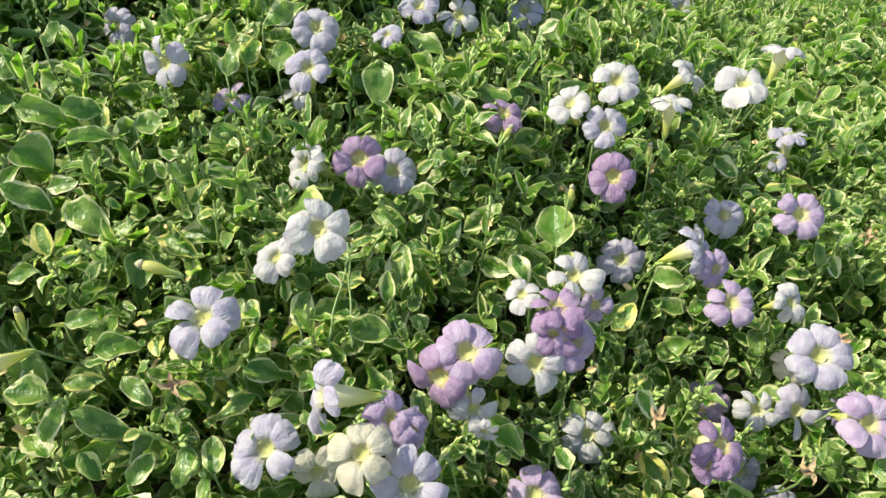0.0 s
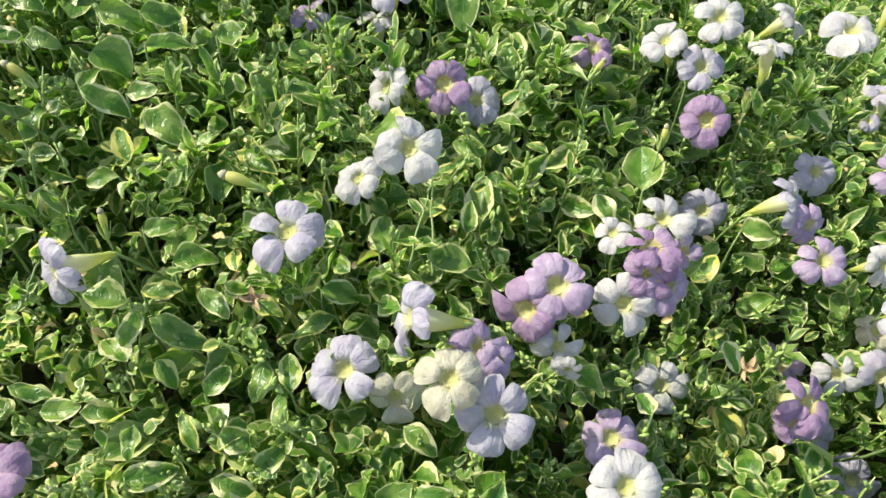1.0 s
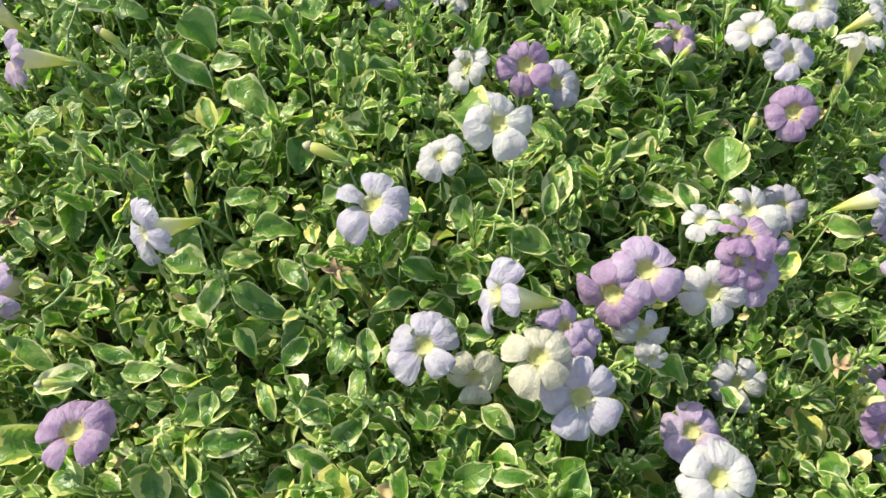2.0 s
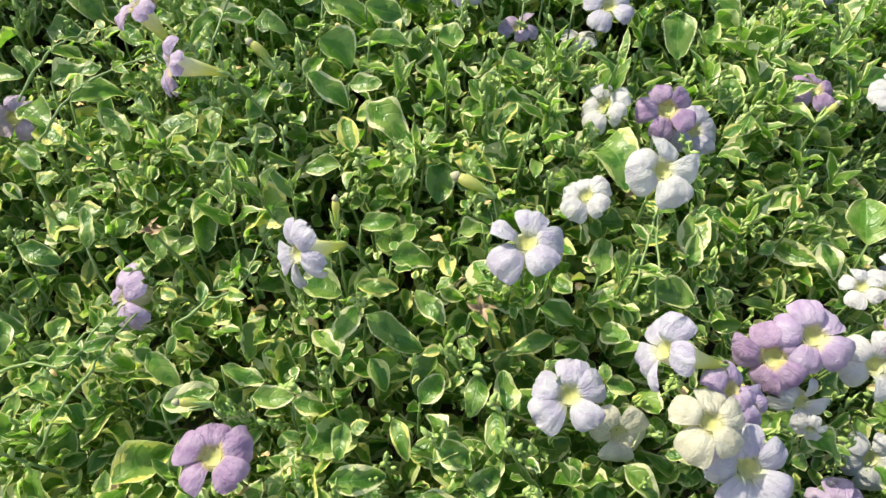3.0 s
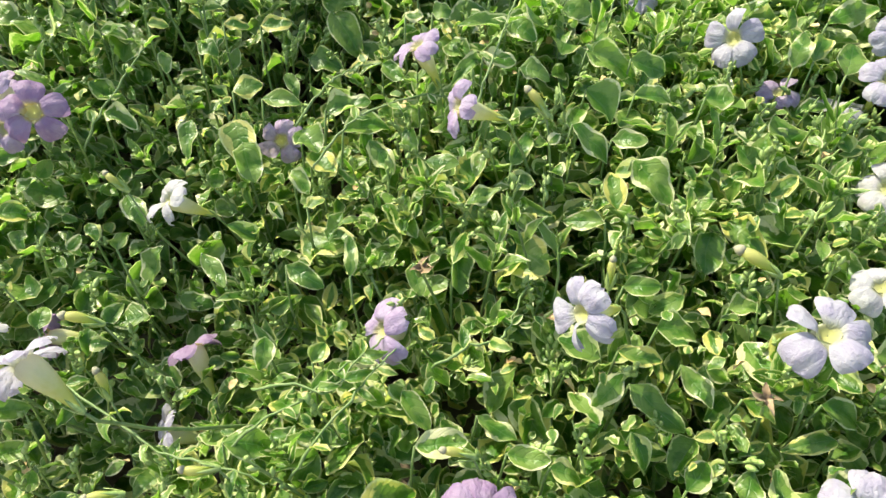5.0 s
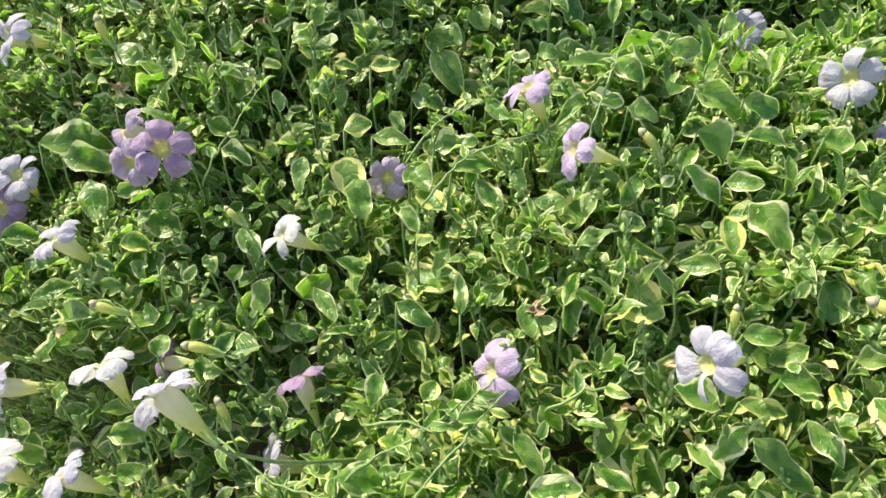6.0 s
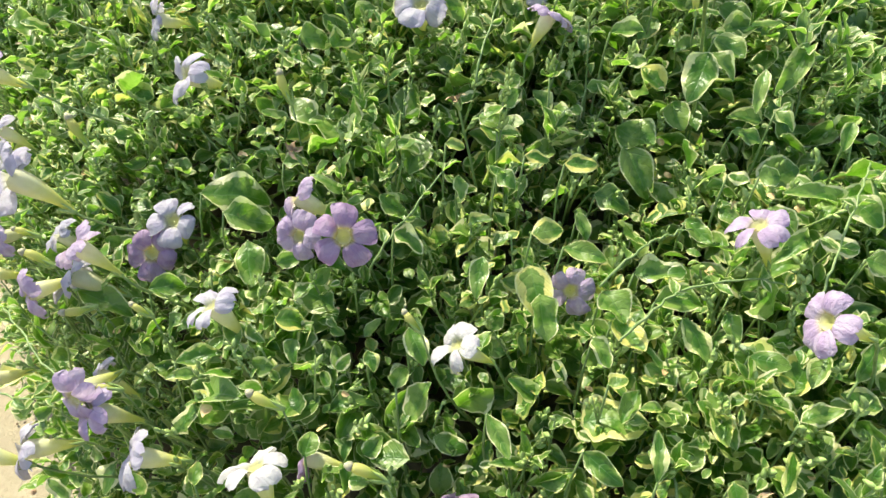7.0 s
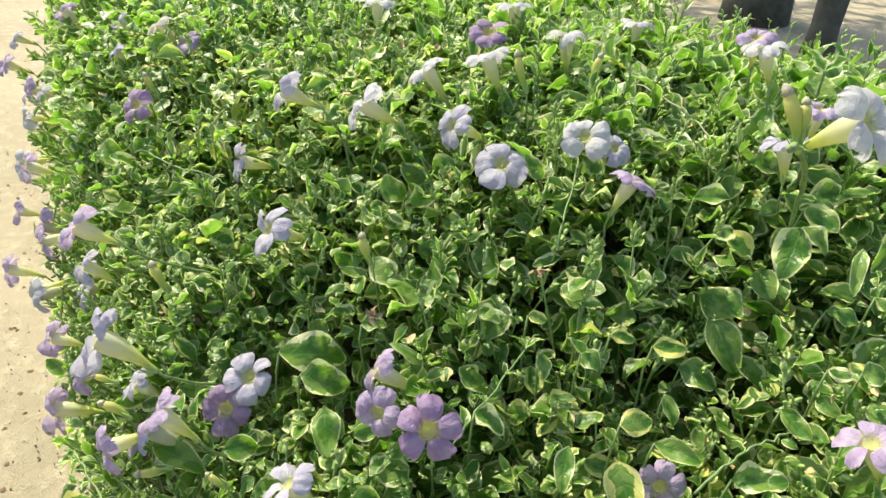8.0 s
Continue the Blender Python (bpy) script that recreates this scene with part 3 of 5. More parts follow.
flower(0.302, 0.359, 0.164, 0.08, -0.50, 0.86, 0.55, "lilac")
flower(0.317, 0.607, 0.213, 0.09, -0.59, 0.80, 0.60, "pale")
flower(0.213, 0.417, 0.246, 0.39, -0.85, 0.35, 0.80, "lilac")
flower(0.053, 0.266, 0.258, 0.08, -1.00, 0.01, 0.50, "white")
flower(0.017, 0.246, 0.285, 0.61, -0.59, 0.53, 0.60, "lilac")
flower(0.081, 0.300, 0.277, 0.10, -0.78, 0.62, 1.00, "white")
flower(0.108, 0.376, 0.276, 0.08, -0.47, 0.88, 0.98, "white")
flower(0.073, 0.338, 0.295, -0.22, -0.46, 0.86, 0.60, "white")
flower(0.121, 0.317, 0.182, 0.10, -0.81, 0.57, 1.00, "white")
flower(0.082, 0.254, 0.216, -0.01, -0.56, 0.83, 1.00, "lilac")
flower(0.018, 0.223, 0.275, 0.09, -0.75, 0.66, 1.05, "pale")
flower(0.155, 0.457, 0.218, -0.01, -0.68, 0.73, 0.95, "pale")
flower(0.202, 0.427, 0.258, 0.82, -0.26, 0.52, 1.00, "pale")
flower(0.241, 0.498, 0.232, 0.09, -0.68, 0.73, 0.95, "pale")
flower(0.289, 0.477, 0.250, 0.09, -0.68, 0.73, 1.05, "lilac")
flower(0.222, 0.396, 0.234, 0.08, -0.52, 0.85, 1.00, "lilac")
flower(0.275, 0.418, 0.213, 0.39, -0.62, 0.68, 0.85, "white")
flower(0.271, 0.358, 0.225, -0.01, -0.60, 0.80, 1.15, "pale")
flower(0.245, 0.354, 0.167, -0.01, -0.68, 0.73, 0.85, "white")
flower(0.272, 0.354, 0.169, 0.19, -0.67, 0.72, 1.00, "pale")
flower(0.224, 0.384, 0.137, 0.08, -0.50, 0.86, 0.95, "lilac")
flower(0.196, 0.293, 0.214, 0.39, -0.53, 0.75, 1.00, "purple")
flower(0.237, 0.328, 0.126, 0.30, -0.78, 0.55, 0.85, "pale")
flower(0.291, 0.315, 0.212, 0.19, -0.59, 0.79, 1.10, "lilac")
flower(0.142, 0.510, 0.347, 0.09, -0.64, 0.76, 1.00, "white")
flower(0.218, 0.596, 0.309, 0.72, -0.14, 0.68, 0.90, "white")
flower(0.194, 0.548, 0.308, 0.07, 0.28, 0.96, 0.90, "white")
flower(0.250, 0.557, 0.320, -0.03, -0.32, 0.95, 1.15, "white")
flower(0.284, 0.583, 0.336, 0.32, 0.34, 0.88, 0.95, "white")
flower(0.329, 0.624, 0.231, 0.03, 0.19, 0.98, 1.00, "pale")
flower(0.110, 0.514, 0.326, -0.23, -0.30, 0.92, 0.90, "white")
flower(0.136, 0.499, 0.315, 0.20, -0.74, 0.65, 0.95, "pale")
flower(0.141, 0.466, 0.292, -0.01, -0.79, 0.62, 1.00, "purple")
flower(0.060, 0.509, 0.320, 0.18, -0.41, 0.90, 0.90, "purple")
flower(-0.015, 0.617, 0.364, 0.08, -0.42, 0.90, 1.00, "pale")
flower(0.019, 0.624, 0.352, 0.09, -0.68, 0.73, 1.00, "white")
flower(0.077, 0.676, 0.336, 0.08, -0.50, 0.86, 1.00, "pale")
flower(0.286, 0.935, 0.236, 0.09, -0.60, 0.80, 1.00, "pale")
flower(-0.035, 0.566, 0.360, -0.24, -0.38, 0.89, 0.70, "pale")
flower(0.081, 0.203, 0.261, 0.10, -0.46, 0.88, 0.95, "white")
flower(0.266, 0.310, 0.106, 0.11, -0.55, 0.83, 1.00, "pale")
flower(-0.202, 0.242, 0.325, -0.55, -0.78, 0.30, 0.95, "pale")
flower(-0.301, 0.225, 0.281, -0.58, -0.72, 0.38, 1.00, "lilac")
flower(-0.417, 0.194, 0.237, -0.73, 0.36, 0.58, 0.95, "purple")
flower(-0.416, 0.157, 0.197, -0.74, -0.50, 0.45, 0.95, "pale")
flower(-0.425, 0.306, 0.321, 0.46, -0.75, 0.48, 0.82, "lilac")
flower(-0.300, 0.308, 0.375, -0.73, -0.62, 0.30, 0.92, "lilac")
flower(-0.349, 0.352, 0.384, -0.43, -0.26, 0.87, 0.92, "lilac")
flower(-0.451, 0.231, 0.312, -0.44, -0.57, 0.70, 0.90, "white")
flower(-0.211, 0.161, 0.271, 0.08, -0.31, 0.95, 0.95, "purple")
flower(-0.521, 0.213, 0.359, 0.58, -0.57, 0.59, 1.02, "purple")
flower(-0.568, 0.217, 0.334, 0.19, -0.89, 0.42, 0.92, "lilac")
flower(-0.588, 0.233, 0.347, -0.76, -0.44, 0.49, 0.95, "lilac")
flower(-0.676, 0.191, 0.307, 0.39, -0.45, 0.80, 1.00, "pale")
flower(-0.679, 0.172, 0.286, 0.56, -0.75, 0.35, 1.00, "purple")
flower(-0.586, 0.162, 0.302, -0.39, -0.41, 0.82, 1.00, "pale")
flower(-0.748, 0.139, 0.285, -0.47, -0.55, 0.70, 0.85, "pale")
flower(-0.710, 0.129, 0.275, -0.68, -0.50, 0.54, 1.15, "pale")
flower(-0.722, 0.244, 0.385, -0.24, -0.81, 0.54, 1.10, "pale")
flower(-0.828, 0.284, 0.391, -0.59, -0.78, 0.18, 0.95, "pale")
flower(-0.795, 0.140, 0.396, -0.69, -0.54, 0.48, 1.00, "lilac")
flower(-0.730, 0.118, 0.348, -0.59, -0.66, 0.46, 1.25, "pale")
flower(-0.825, 0.095, 0.230, -0.52, -0.85, 0.12, 1.10, "lilac")
flower(-0.773, 0.063, 0.172, -0.28, -0.92, 0.27, 1.00, "purple")
flower(-0.620, 0.082, 0.257, 0.27, -0.96, 0.05, 1.00, "lilac")
flower(-0.911, 0.160, 0.273, -0.15, -0.93, 0.34, 1.00, "pale")
flower(-0.932, 0.126, 0.270, -0.22, -0.97, 0.07, 1.00, "white")
flower(-0.490, 0.121, 0.277, -0.46, 0.02, 0.89, 0.98, "white")
flower(-0.576, 0.090, 0.235, -0.54, -0.70, 0.46, 1.00, "pale")
flower(-0.399, 0.104, 0.323, -0.91, -0.02, 0.41, 1.00, "pale")
flower(-0.612, 0.087, 0.249, -0.46, -0.72, 0.53, 1.00, "lilac")
flower(-0.498, 0.157, 0.239, -0.84, -0.53, 0.09, 0.80, "purple")
flower(-0.532, 0.058, 0.228, -0.37, -0.40, 0.84, 1.00, "white")
flower(-0.485, 0.075, 0.233, -0.63, -0.35, 0.69, 0.90, "pale")
flower(-0.671, 0.380, 0.447, -0.25, -0.85, 0.35, 1.00, "pale")
flower(-0.619, 0.379, 0.434, 0.30, -0.48, 0.82, 1.10, "pale")
flower(-0.538, 0.425, 0.436, 0.28, 0.42, 0.86, 0.90, "lilac")
flower(-0.582, 0.424, 0.455, 0.36, -0.55, 0.75, 0.95, "white")
flower(-0.567, 0.443, 0.446, 0.62, -0.37, 0.69, 0.70, "pale")
flower(-0.708, 0.323, 0.467, -0.71, -0.47, 0.52, 0.95, "white")
flower(-0.784, 0.305, 0.461, -0.71, -0.55, 0.44, 1.00, "pale")
flower(-0.739, 0.416, 0.468, -0.62, -0.29, 0.73, 1.00, "white")
flower(-0.704, 0.453, 0.481, -0.43, -0.05, 0.90, 1.05, "white")
flower(-0.749, 0.507, 0.484, 0.27, -0.61, 0.74, 1.00, "purple")
flower(-0.696, 0.554, 0.485, -0.18, -0.02, 0.98, 1.10, "white")
flower(-0.541, 0.588, 0.509, 0.05, -0.35, 0.93, 0.85, "lilac")
flower(-0.519, 0.550, 0.512, -0.33, 0.13, 0.93, 0.90, "white")
flower(-0.680, 0.653, 0.485, -0.11, 0.21, 0.97, 0.90, "white")
flower(-0.411, 0.398, 0.523, 0.77, -0.11, 0.63, 1.15, "white", (-0.430, 0.368, 0.510))
flower(-0.473, 0.502, 0.465, -0.34, 0.13, 0.93, 0.85, "pale")
flower(-0.463, 0.521, 0.487, -0.00, -0.06, 1.00, 0.75, "lilac")
flower(-0.807, 0.614, 0.485, -0.19, 0.13, 0.97, 1.00, "white")
flower(-0.901, 0.502, 0.485, -0.19, 0.13, 0.97, 1.00, "white")
flower(-1.284, 0.312, 0.431, -0.57, -0.55, 0.61, 0.95, "lilac")
flower(-1.020, 0.343, 0.444, -0.04, -0.64, 0.77, 0.90, "lilac")
flower(-1.262, 0.243, 0.350, -0.20, -0.89, 0.40, 1.00, "lilac")
flower(-1.390, 0.255, 0.351, -0.21, -0.77, 0.60, 1.00, "lilac")
flower(-1.146, 0.191, 0.305, 0.20, -0.95, 0.24, 1.00, "white")
flower(-1.086, 0.182, 0.326, -0.64, -0.73, 0.25, 0.90, "lilac")
flower(-1.048, 0.170, 0.276, -0.56, -0.77, 0.30, 1.00, "lilac")
flower(-0.963, 0.118, 0.286, -0.61, -0.78, 0.15, 0.90, "lilac")
flower(-0.984, 0.154, 0.290, -0.23, -0.97, -0.08, 0.90, "lilac")
flower(-0.953, 0.255, 0.413, 0.29, -0.77, 0.57, 0.90, "purple")
flower(-0.713, 0.099, 0.273, -0.20, -0.98, 0.06, 0.95, "lilac")
flower(-0.813, 0.115, 0.260, -0.20, -0.98, 0.06, 0.90, "lilac")
flower(-1.048, 0.329, 0.459, -0.50, -0.39, 0.77, 0.90, "cream")
flower(-0.933, 0.126, 0.272, -0.03, -1.00, 0.03, 0.90, "white")
flower(-1.203, 0.242, 0.360, -0.18, -0.83, 0.53, 0.85, "pale")
flower(-1.213, 0.221, 0.332, 0.07, -0.98, 0.18, 0.85, "white")
flower(-1.094, 0.161, 0.277, -0.33, -0.88, 0.33, 0.80, "lilac")
flower(-0.871, 0.118, 0.263, -0.73, -0.67, 0.12, 0.85, "lilac")
flower(-1.165, 0.333, 0.440, -0.44, -0.57, 0.70, 0.75, "pale")
flower(-1.377, 0.273, 0.386, -0.35, -0.77, 0.54, 0.80, "pale")
flower(-0.884, 0.160, 0.311, -0.58, -0.65, 0.49, 0.85, "pale")
flower(-1.099, 0.299, 0.424, -0.30, -0.56, 0.77, 0.60, "pale")
flower(-0.640, 0.104, 0.245, -0.70, -0.55, 0.45, 0.90, "pale")
flower(-0.645, 0.052, 0.215, -0.45, -0.85, 0.25, 1.00, "pale")
flower(-0.655, 0.030, 0.222, -0.60, -0.75, 0.30, 1.00, "white")
flower(-0.672, 0.126, 0.320, -0.72, -0.45, 0.50, 0.95, "lilac")
flower_bud(-0.124, 0.320, 0.321, -0.148, 0.320, 0.330)
flower_bud(-0.197, 0.277, 0.316, -0.199, 0.283, 0.329)
flower_bud(0.058, 0.467, 0.319, 0.066, 0.472, 0.330)
flower_bud(0.128, 0.496, 0.303, 0.131, 0.503, 0.316)
flower_bud(0.171, 0.489, 0.288, 0.171, 0.494, 0.300)
flower_bud(-0.225, 0.183, 0.274, -0.239, 0.176, 0.279)
flower_bud(-0.334, 0.130, 0.257, -0.349, 0.120, 0.259)
flower_bud(-0.464, 0.216, 0.323, -0.476, 0.214, 0.333)
flower_bud(-0.373, 0.103, 0.243, -0.388, 0.091, 0.244)
flower_bud(-0.263, 0.348, 0.361, -0.278, 0.349, 0.375)
flower_bud(-0.505, 0.150, 0.284, -0.522, 0.140, 0.293)
flower_bud(-0.433, 0.157, 0.282, -0.450, 0.146, 0.290)
flower_bud(-0.406, 0.132, 0.264, -0.414, 0.135, 0.280)
flower_bud(-0.430, 0.368, 0.509, -0.446, 0.370, 0.538, False)
flower_bud(-0.431, 0.370, 0.513, -0.436, 0.375, 0.533, False)
flower_bud(-0.630, 0.502, 0.464, -0.632, 0.515, 0.489)
flower_bud(-0.659, 0.453, 0.462, -0.677, 0.457, 0.494)
flower_bud(-0.774, 0.185, 0.329, -0.790, 0.182, 0.352)
flower_bud(-0.640, 0.274, 0.381, -0.652, 0.275, 0.402)
flower_bud(-0.956, 0.278, 0.418, -0.969, 0.274, 0.436)
flower_bud(-0.726, 0.123, 0.276, -0.744, 0.110, 0.287)
flower_bud(-0.669, 0.124, 0.273, -0.681, 0.105, 0.272)
flower_bud(0.105, 0.423, 0.296, 0.107, 0.428, 0.307)
flower_bud(-0.760, 0.129, 0.282, -0.772, 0.117, 0.289)
flower_bud(-0.938, 0.173, 0.327, -0.947, 0.167, 0.338)
flower_bud(-0.607, 0.105, 0.256, -0.614, 0.096, 0.260)
flower_bud(-0.622, 0.140, 0.284, -0.631, 0.134, 0.292)
withered_flower(-0.115, 0.264, 0.292)
withered_flower(-0.541, 0.330, 0.398)
withered_flower(0.236, 0.271, 0.225)
withered_flower(0.349, 0.483, 0.223)
withered_flower(-0.288, 0.247, 0.312)
withered_flower(0.152, 0.288, 0.247)
withered_flower(-0.616, 0.254, 0.361)
withered_flower(0.286, 0.367, 0.230)
twig("green", (-0.331, 0.160, 0.260), (-0.318, 0.175, 0.267), (-0.303, 0.198, 0.279))
twig("green", (-0.302, 0.165, 0.258), (-0.295, 0.186, 0.269), (-0.291, 0.200, 0.277))
twig("green", (-0.439, 0.131, 0.252), (-0.392, 0.129, 0.247), (-0.369, 0.129, 0.244), (-0.334, 0.137, 0.246))
twig("green", (-0.372, 0.297, 0.343), (-0.363, 0.319, 0.352), (-0.341, 0.339, 0.358))
twig("green", (-0.250, 0.231, 0.289), (-0.238, 0.242, 0.292), (-0.238, 0.261, 0.300))
twig("green", (-0.932, 0.246, 0.376), (-0.882, 0.251, 0.377), (-0.841, 0.262, 0.380))
twig("green", (-0.524, 0.253, 0.338), (-0.522, 0.272, 0.350), (-0.524, 0.295, 0.364))
twig("green", (-0.398, 0.316, 0.356), (-0.393, 0.327, 0.362), (-0.389, 0.336, 0.365))
twig("woody", (-0.626, 0.574, 0.452), (-0.573, 0.548, 0.451), (-0.533, 0.519, 0.449))
twig("green", (-0.030, 0.328, 0.289), (-0.034, 0.355, 0.299), (-0.038, 0.372, 0.306))
twig("green", (0.093, 0.539, 0.308), (0.091, 0.617, 0.321), (0.102, 0.724, 0.326))
twig("green", (0.258, 0.587, 0.253), (0.281, 0.634, 0.246), (0.310, 0.705, 0.232))
twig("green", (0.395, 0.658, 0.196), (0.490, 0.776, 0.183), (0.501, 0.790, 0.183))
twig("green", (-0.039, 0.322, 0.289), (-0.036, 0.352, 0.299), (-0.035, 0.365, 0.302))
twig("green", (-0.329, 0.178, 0.270), (-0.305, 0.185, 0.272), (-0.300, 0.203, 0.280))
twig("green", (-0.310, 0.363, 0.363), (-0.314, 0.395, 0.378), (-0.319, 0.428, 0.393))
twig("green", (-0.560, 0.379, 0.416), (-0.578, 0.415, 0.433), (-0.604, 0.456, 0.445))
twig("stout", (-0.430, 0.368, 0.510), (-0.433, 0.418, 0.474), (-0.444, 0.468, 0.430), (-0.444, 0.488, 0.380))
twig("green", (-0.732, 0.087, 0.255), (-0.697, 0.086, 0.254), (-0.664, 0.084, 0.250), (-0.635, 0.086, 0.252))
twig("green", (-0.684, 0.058, 0.230), (-0.664, 0.065, 0.235), (-0.646, 0.075, 0.244))
broad_leaf(-0.437, 0.466, 0.426, -0.433, 0.435, 0.404, 0.15, -0.57, 0.81, 0.025, "n")
broad_leaf(-0.449, 0.510, 0.425, -0.420, 0.537, 0.441, 0.13, -0.61, 0.78, 0.022, "n")
broad_leaf(-0.444, 0.491, 0.429, -0.419, 0.486, 0.421, 0.14, -0.59, 0.79, 0.019, "n")
broad_leaf(-0.390, 0.514, 0.434, -0.387, 0.482, 0.409, 0.08, -0.60, 0.79, 0.017, "n")
broad_leaf(-0.401, 0.476, 0.422, -0.392, 0.451, 0.403, 0.10, -0.58, 0.81, 0.010, "n")
broad_leaf(-0.501, 0.426, 0.393, -0.487, 0.436, 0.395, 0.220, -0.530, 0.820, 0.013, "d")
broad_leaf(-0.403, 0.452, 0.385, -0.382, 0.457, 0.387, 0.080, -0.560, 0.830, 0.014, "d")
broad_leaf(-0.505, 0.454, 0.425, -0.485, 0.468, 0.429, 0.22, -0.57, 0.79, 0.017, "n")
broad_leaf(-0.474, 0.430, 0.370, -0.444, 0.432, 0.364, 0.170, -0.520, 0.840, 0.032, "d")
broad_leaf(-0.453, 0.469, 0.385, -0.437, 0.456, 0.373, 0.150, -0.540, 0.830, 0.020, "d")
broad_leaf(-0.382, 0.453, 0.406, -0.366, 0.448, 0.401, 0.07, -0.57, 0.82, 0.010, "n")
broad_leaf(-0.490, 0.339, 0.375, -0.476, 0.348, 0.376, 0.23, -0.47, 0.85, 0.010, "y")
broad_leaf(-0.538, 0.318, 0.373, -0.527, 0.325, 0.373, 0.30, -0.43, 0.85, 0.010, "y")
broad_leaf(-0.568, 0.303, 0.368, -0.553, 0.312, 0.366, 0.33, -0.40, 0.86, 0.014, "n")
broad_leaf(-0.587, 0.436, 0.433, -0.568, 0.436, 0.425, 0.32, -0.52, 0.79, 0.015, "n")
broad_leaf(-0.446, 0.289, 0.338, -0.423, 0.269, 0.325, 0.17, -0.39, 0.91, 0.023, "n")
broad_leaf(-0.394, 0.316, 0.346, -0.371, 0.333, 0.352, 0.09, -0.45, 0.89, 0.018, "n")
broad_leaf(-0.360, 0.312, 0.336, -0.336, 0.300, 0.329, 0.04, -0.43, 0.90, 0.014, "n")
broad_leaf(-0.395, 0.385, 0.350, -0.374, 0.378, 0.344, 0.080, -0.490, 0.870, 0.013, "d")
broad_leaf(-0.393, 0.277, 0.324, -0.376, 0.270, 0.320, 0.09, -0.38, 0.92, 0.012, "n")
broad_leaf(-0.483, 0.227, 0.306, -0.462, 0.217, 0.298, 0.22, -0.29, 0.93, 0.015, "n")
broad_leaf(-0.472, 0.279, 0.336, -0.462, 0.257, 0.325, 0.21, -0.37, 0.91, 0.013, "n")
broad_leaf(-0.528, 0.260, 0.336, -0.507, 0.267, 0.332, 0.28, -0.35, 0.89, 0.016, "n")
broad_leaf(-0.452, 0.351, 0.344, -0.437, 0.341, 0.335, 0.160, -0.450, 0.880, 0.010, "d")
broad_leaf(-0.435, 0.306, 0.348, -0.410, 0.314, 0.348, 0.15, -0.43, 0.89, 0.013, "d")
broad_leaf(-0.455, 0.302, 0.350, -0.442, 0.316, 0.354, 0.19, -0.43, 0.88, 0.017, "y")
broad_leaf(-0.517, 0.307, 0.362, -0.505, 0.297, 0.354, 0.27, -0.41, 0.87, 0.010, "n")
broad_leaf(-0.497, 0.320, 0.366, -0.483, 0.323, 0.363, 0.24, -0.44, 0.87, 0.015, "d")
broad_leaf(-0.459, 0.385, 0.340, -0.434, 0.392, 0.341, 0.150, -0.480, 0.870, 0.022, "d")
broad_leaf(-0.343, 0.327, 0.341, -0.330, 0.316, 0.335, 0.02, -0.44, 0.90, 0.011, "d")
broad_leaf(-0.323, 0.316, 0.330, -0.303, 0.320, 0.333, -0.02, -0.44, 0.90, 0.013, "d")
broad_leaf(-0.403, 0.300, 0.337, -0.382, 0.292, 0.331, 0.10, -0.41, 0.90, 0.020, "d")
broad_leaf(-0.390, 0.292, 0.330, -0.366, 0.284, 0.325, 0.08, -0.40, 0.91, 0.016, "y")
broad_leaf(-0.368, 0.406, 0.383, -0.357, 0.412, 0.386, 0.05, -0.54, 0.84, 0.016, "d")
broad_leaf(-0.383, 0.396, 0.382, -0.370, 0.398, 0.382, 0.07, -0.53, 0.84, 0.010, "y")
broad_leaf(-0.373, 0.263, 0.313, -0.367, 0.272, 0.317, 0.07, -0.37, 0.93, 0.011, "y")
broad_leaf(-0.294, 0.452, 0.384, -0.274, 0.460, 0.388, 0.08, -0.59, 0.80, 0.019, "n")
broad_leaf(-0.299, 0.395, 0.364, -0.279, 0.399, 0.364, 0.10, -0.55, 0.83, 0.017, "n")
broad_leaf(-0.255, 0.372, 0.343, -0.255, 0.394, 0.356, 0.05, -0.53, 0.84, 0.012, "n")
broad_leaf(-0.230, 0.378, 0.340, -0.209, 0.382, 0.343, -0.01, -0.53, 0.85, 0.014, "n")
broad_leaf(-0.376, 0.308, 0.340, -0.354, 0.328, 0.346, 0.22, -0.46, 0.86, 0.019, "n")
broad_leaf(-0.463, 0.536, 0.438, -0.437, 0.538, 0.434, 0.19, -0.62, 0.76, 0.018, "n")
broad_leaf(-0.437, 0.473, 0.424, -0.415, 0.471, 0.417, 0.18, -0.59, 0.79, 0.014, "n")
broad_leaf(-0.466, 0.348, 0.375, -0.449, 0.360, 0.377, 0.24, -0.49, 0.84, 0.014, "y")
broad_leaf(-0.341, 0.471, 0.407, -0.339, 0.456, 0.396, 0.06, -0.59, 0.80, 0.010, "n")
broad_leaf(-0.322, 0.425, 0.381, -0.299, 0.418, 0.376, 0.03, -0.56, 0.83, 0.018, "n")
broad_leaf(-0.323, 0.391, 0.367, -0.302, 0.396, 0.369, 0.03, -0.54, 0.84, 0.016, "n")
broad_leaf(-0.519, 0.347, 0.382, -0.534, 0.347, 0.387, 0.33, -0.46, 0.82, 0.016, "d")
broad_leaf(-0.702, 0.126, 0.266, -0.668, 0.147, 0.253, 0.45, -0.13, 0.88, 0.020, "d")
broad_leaf(-0.652, 0.154, 0.280, -0.640, 0.174, 0.279, 0.43, -0.18, 0.88, 0.019, "d")
broad_leaf(-0.557, 0.186, 0.292, -0.543, 0.201, 0.291, 0.36, -0.24, 0.90, 0.017, "n")
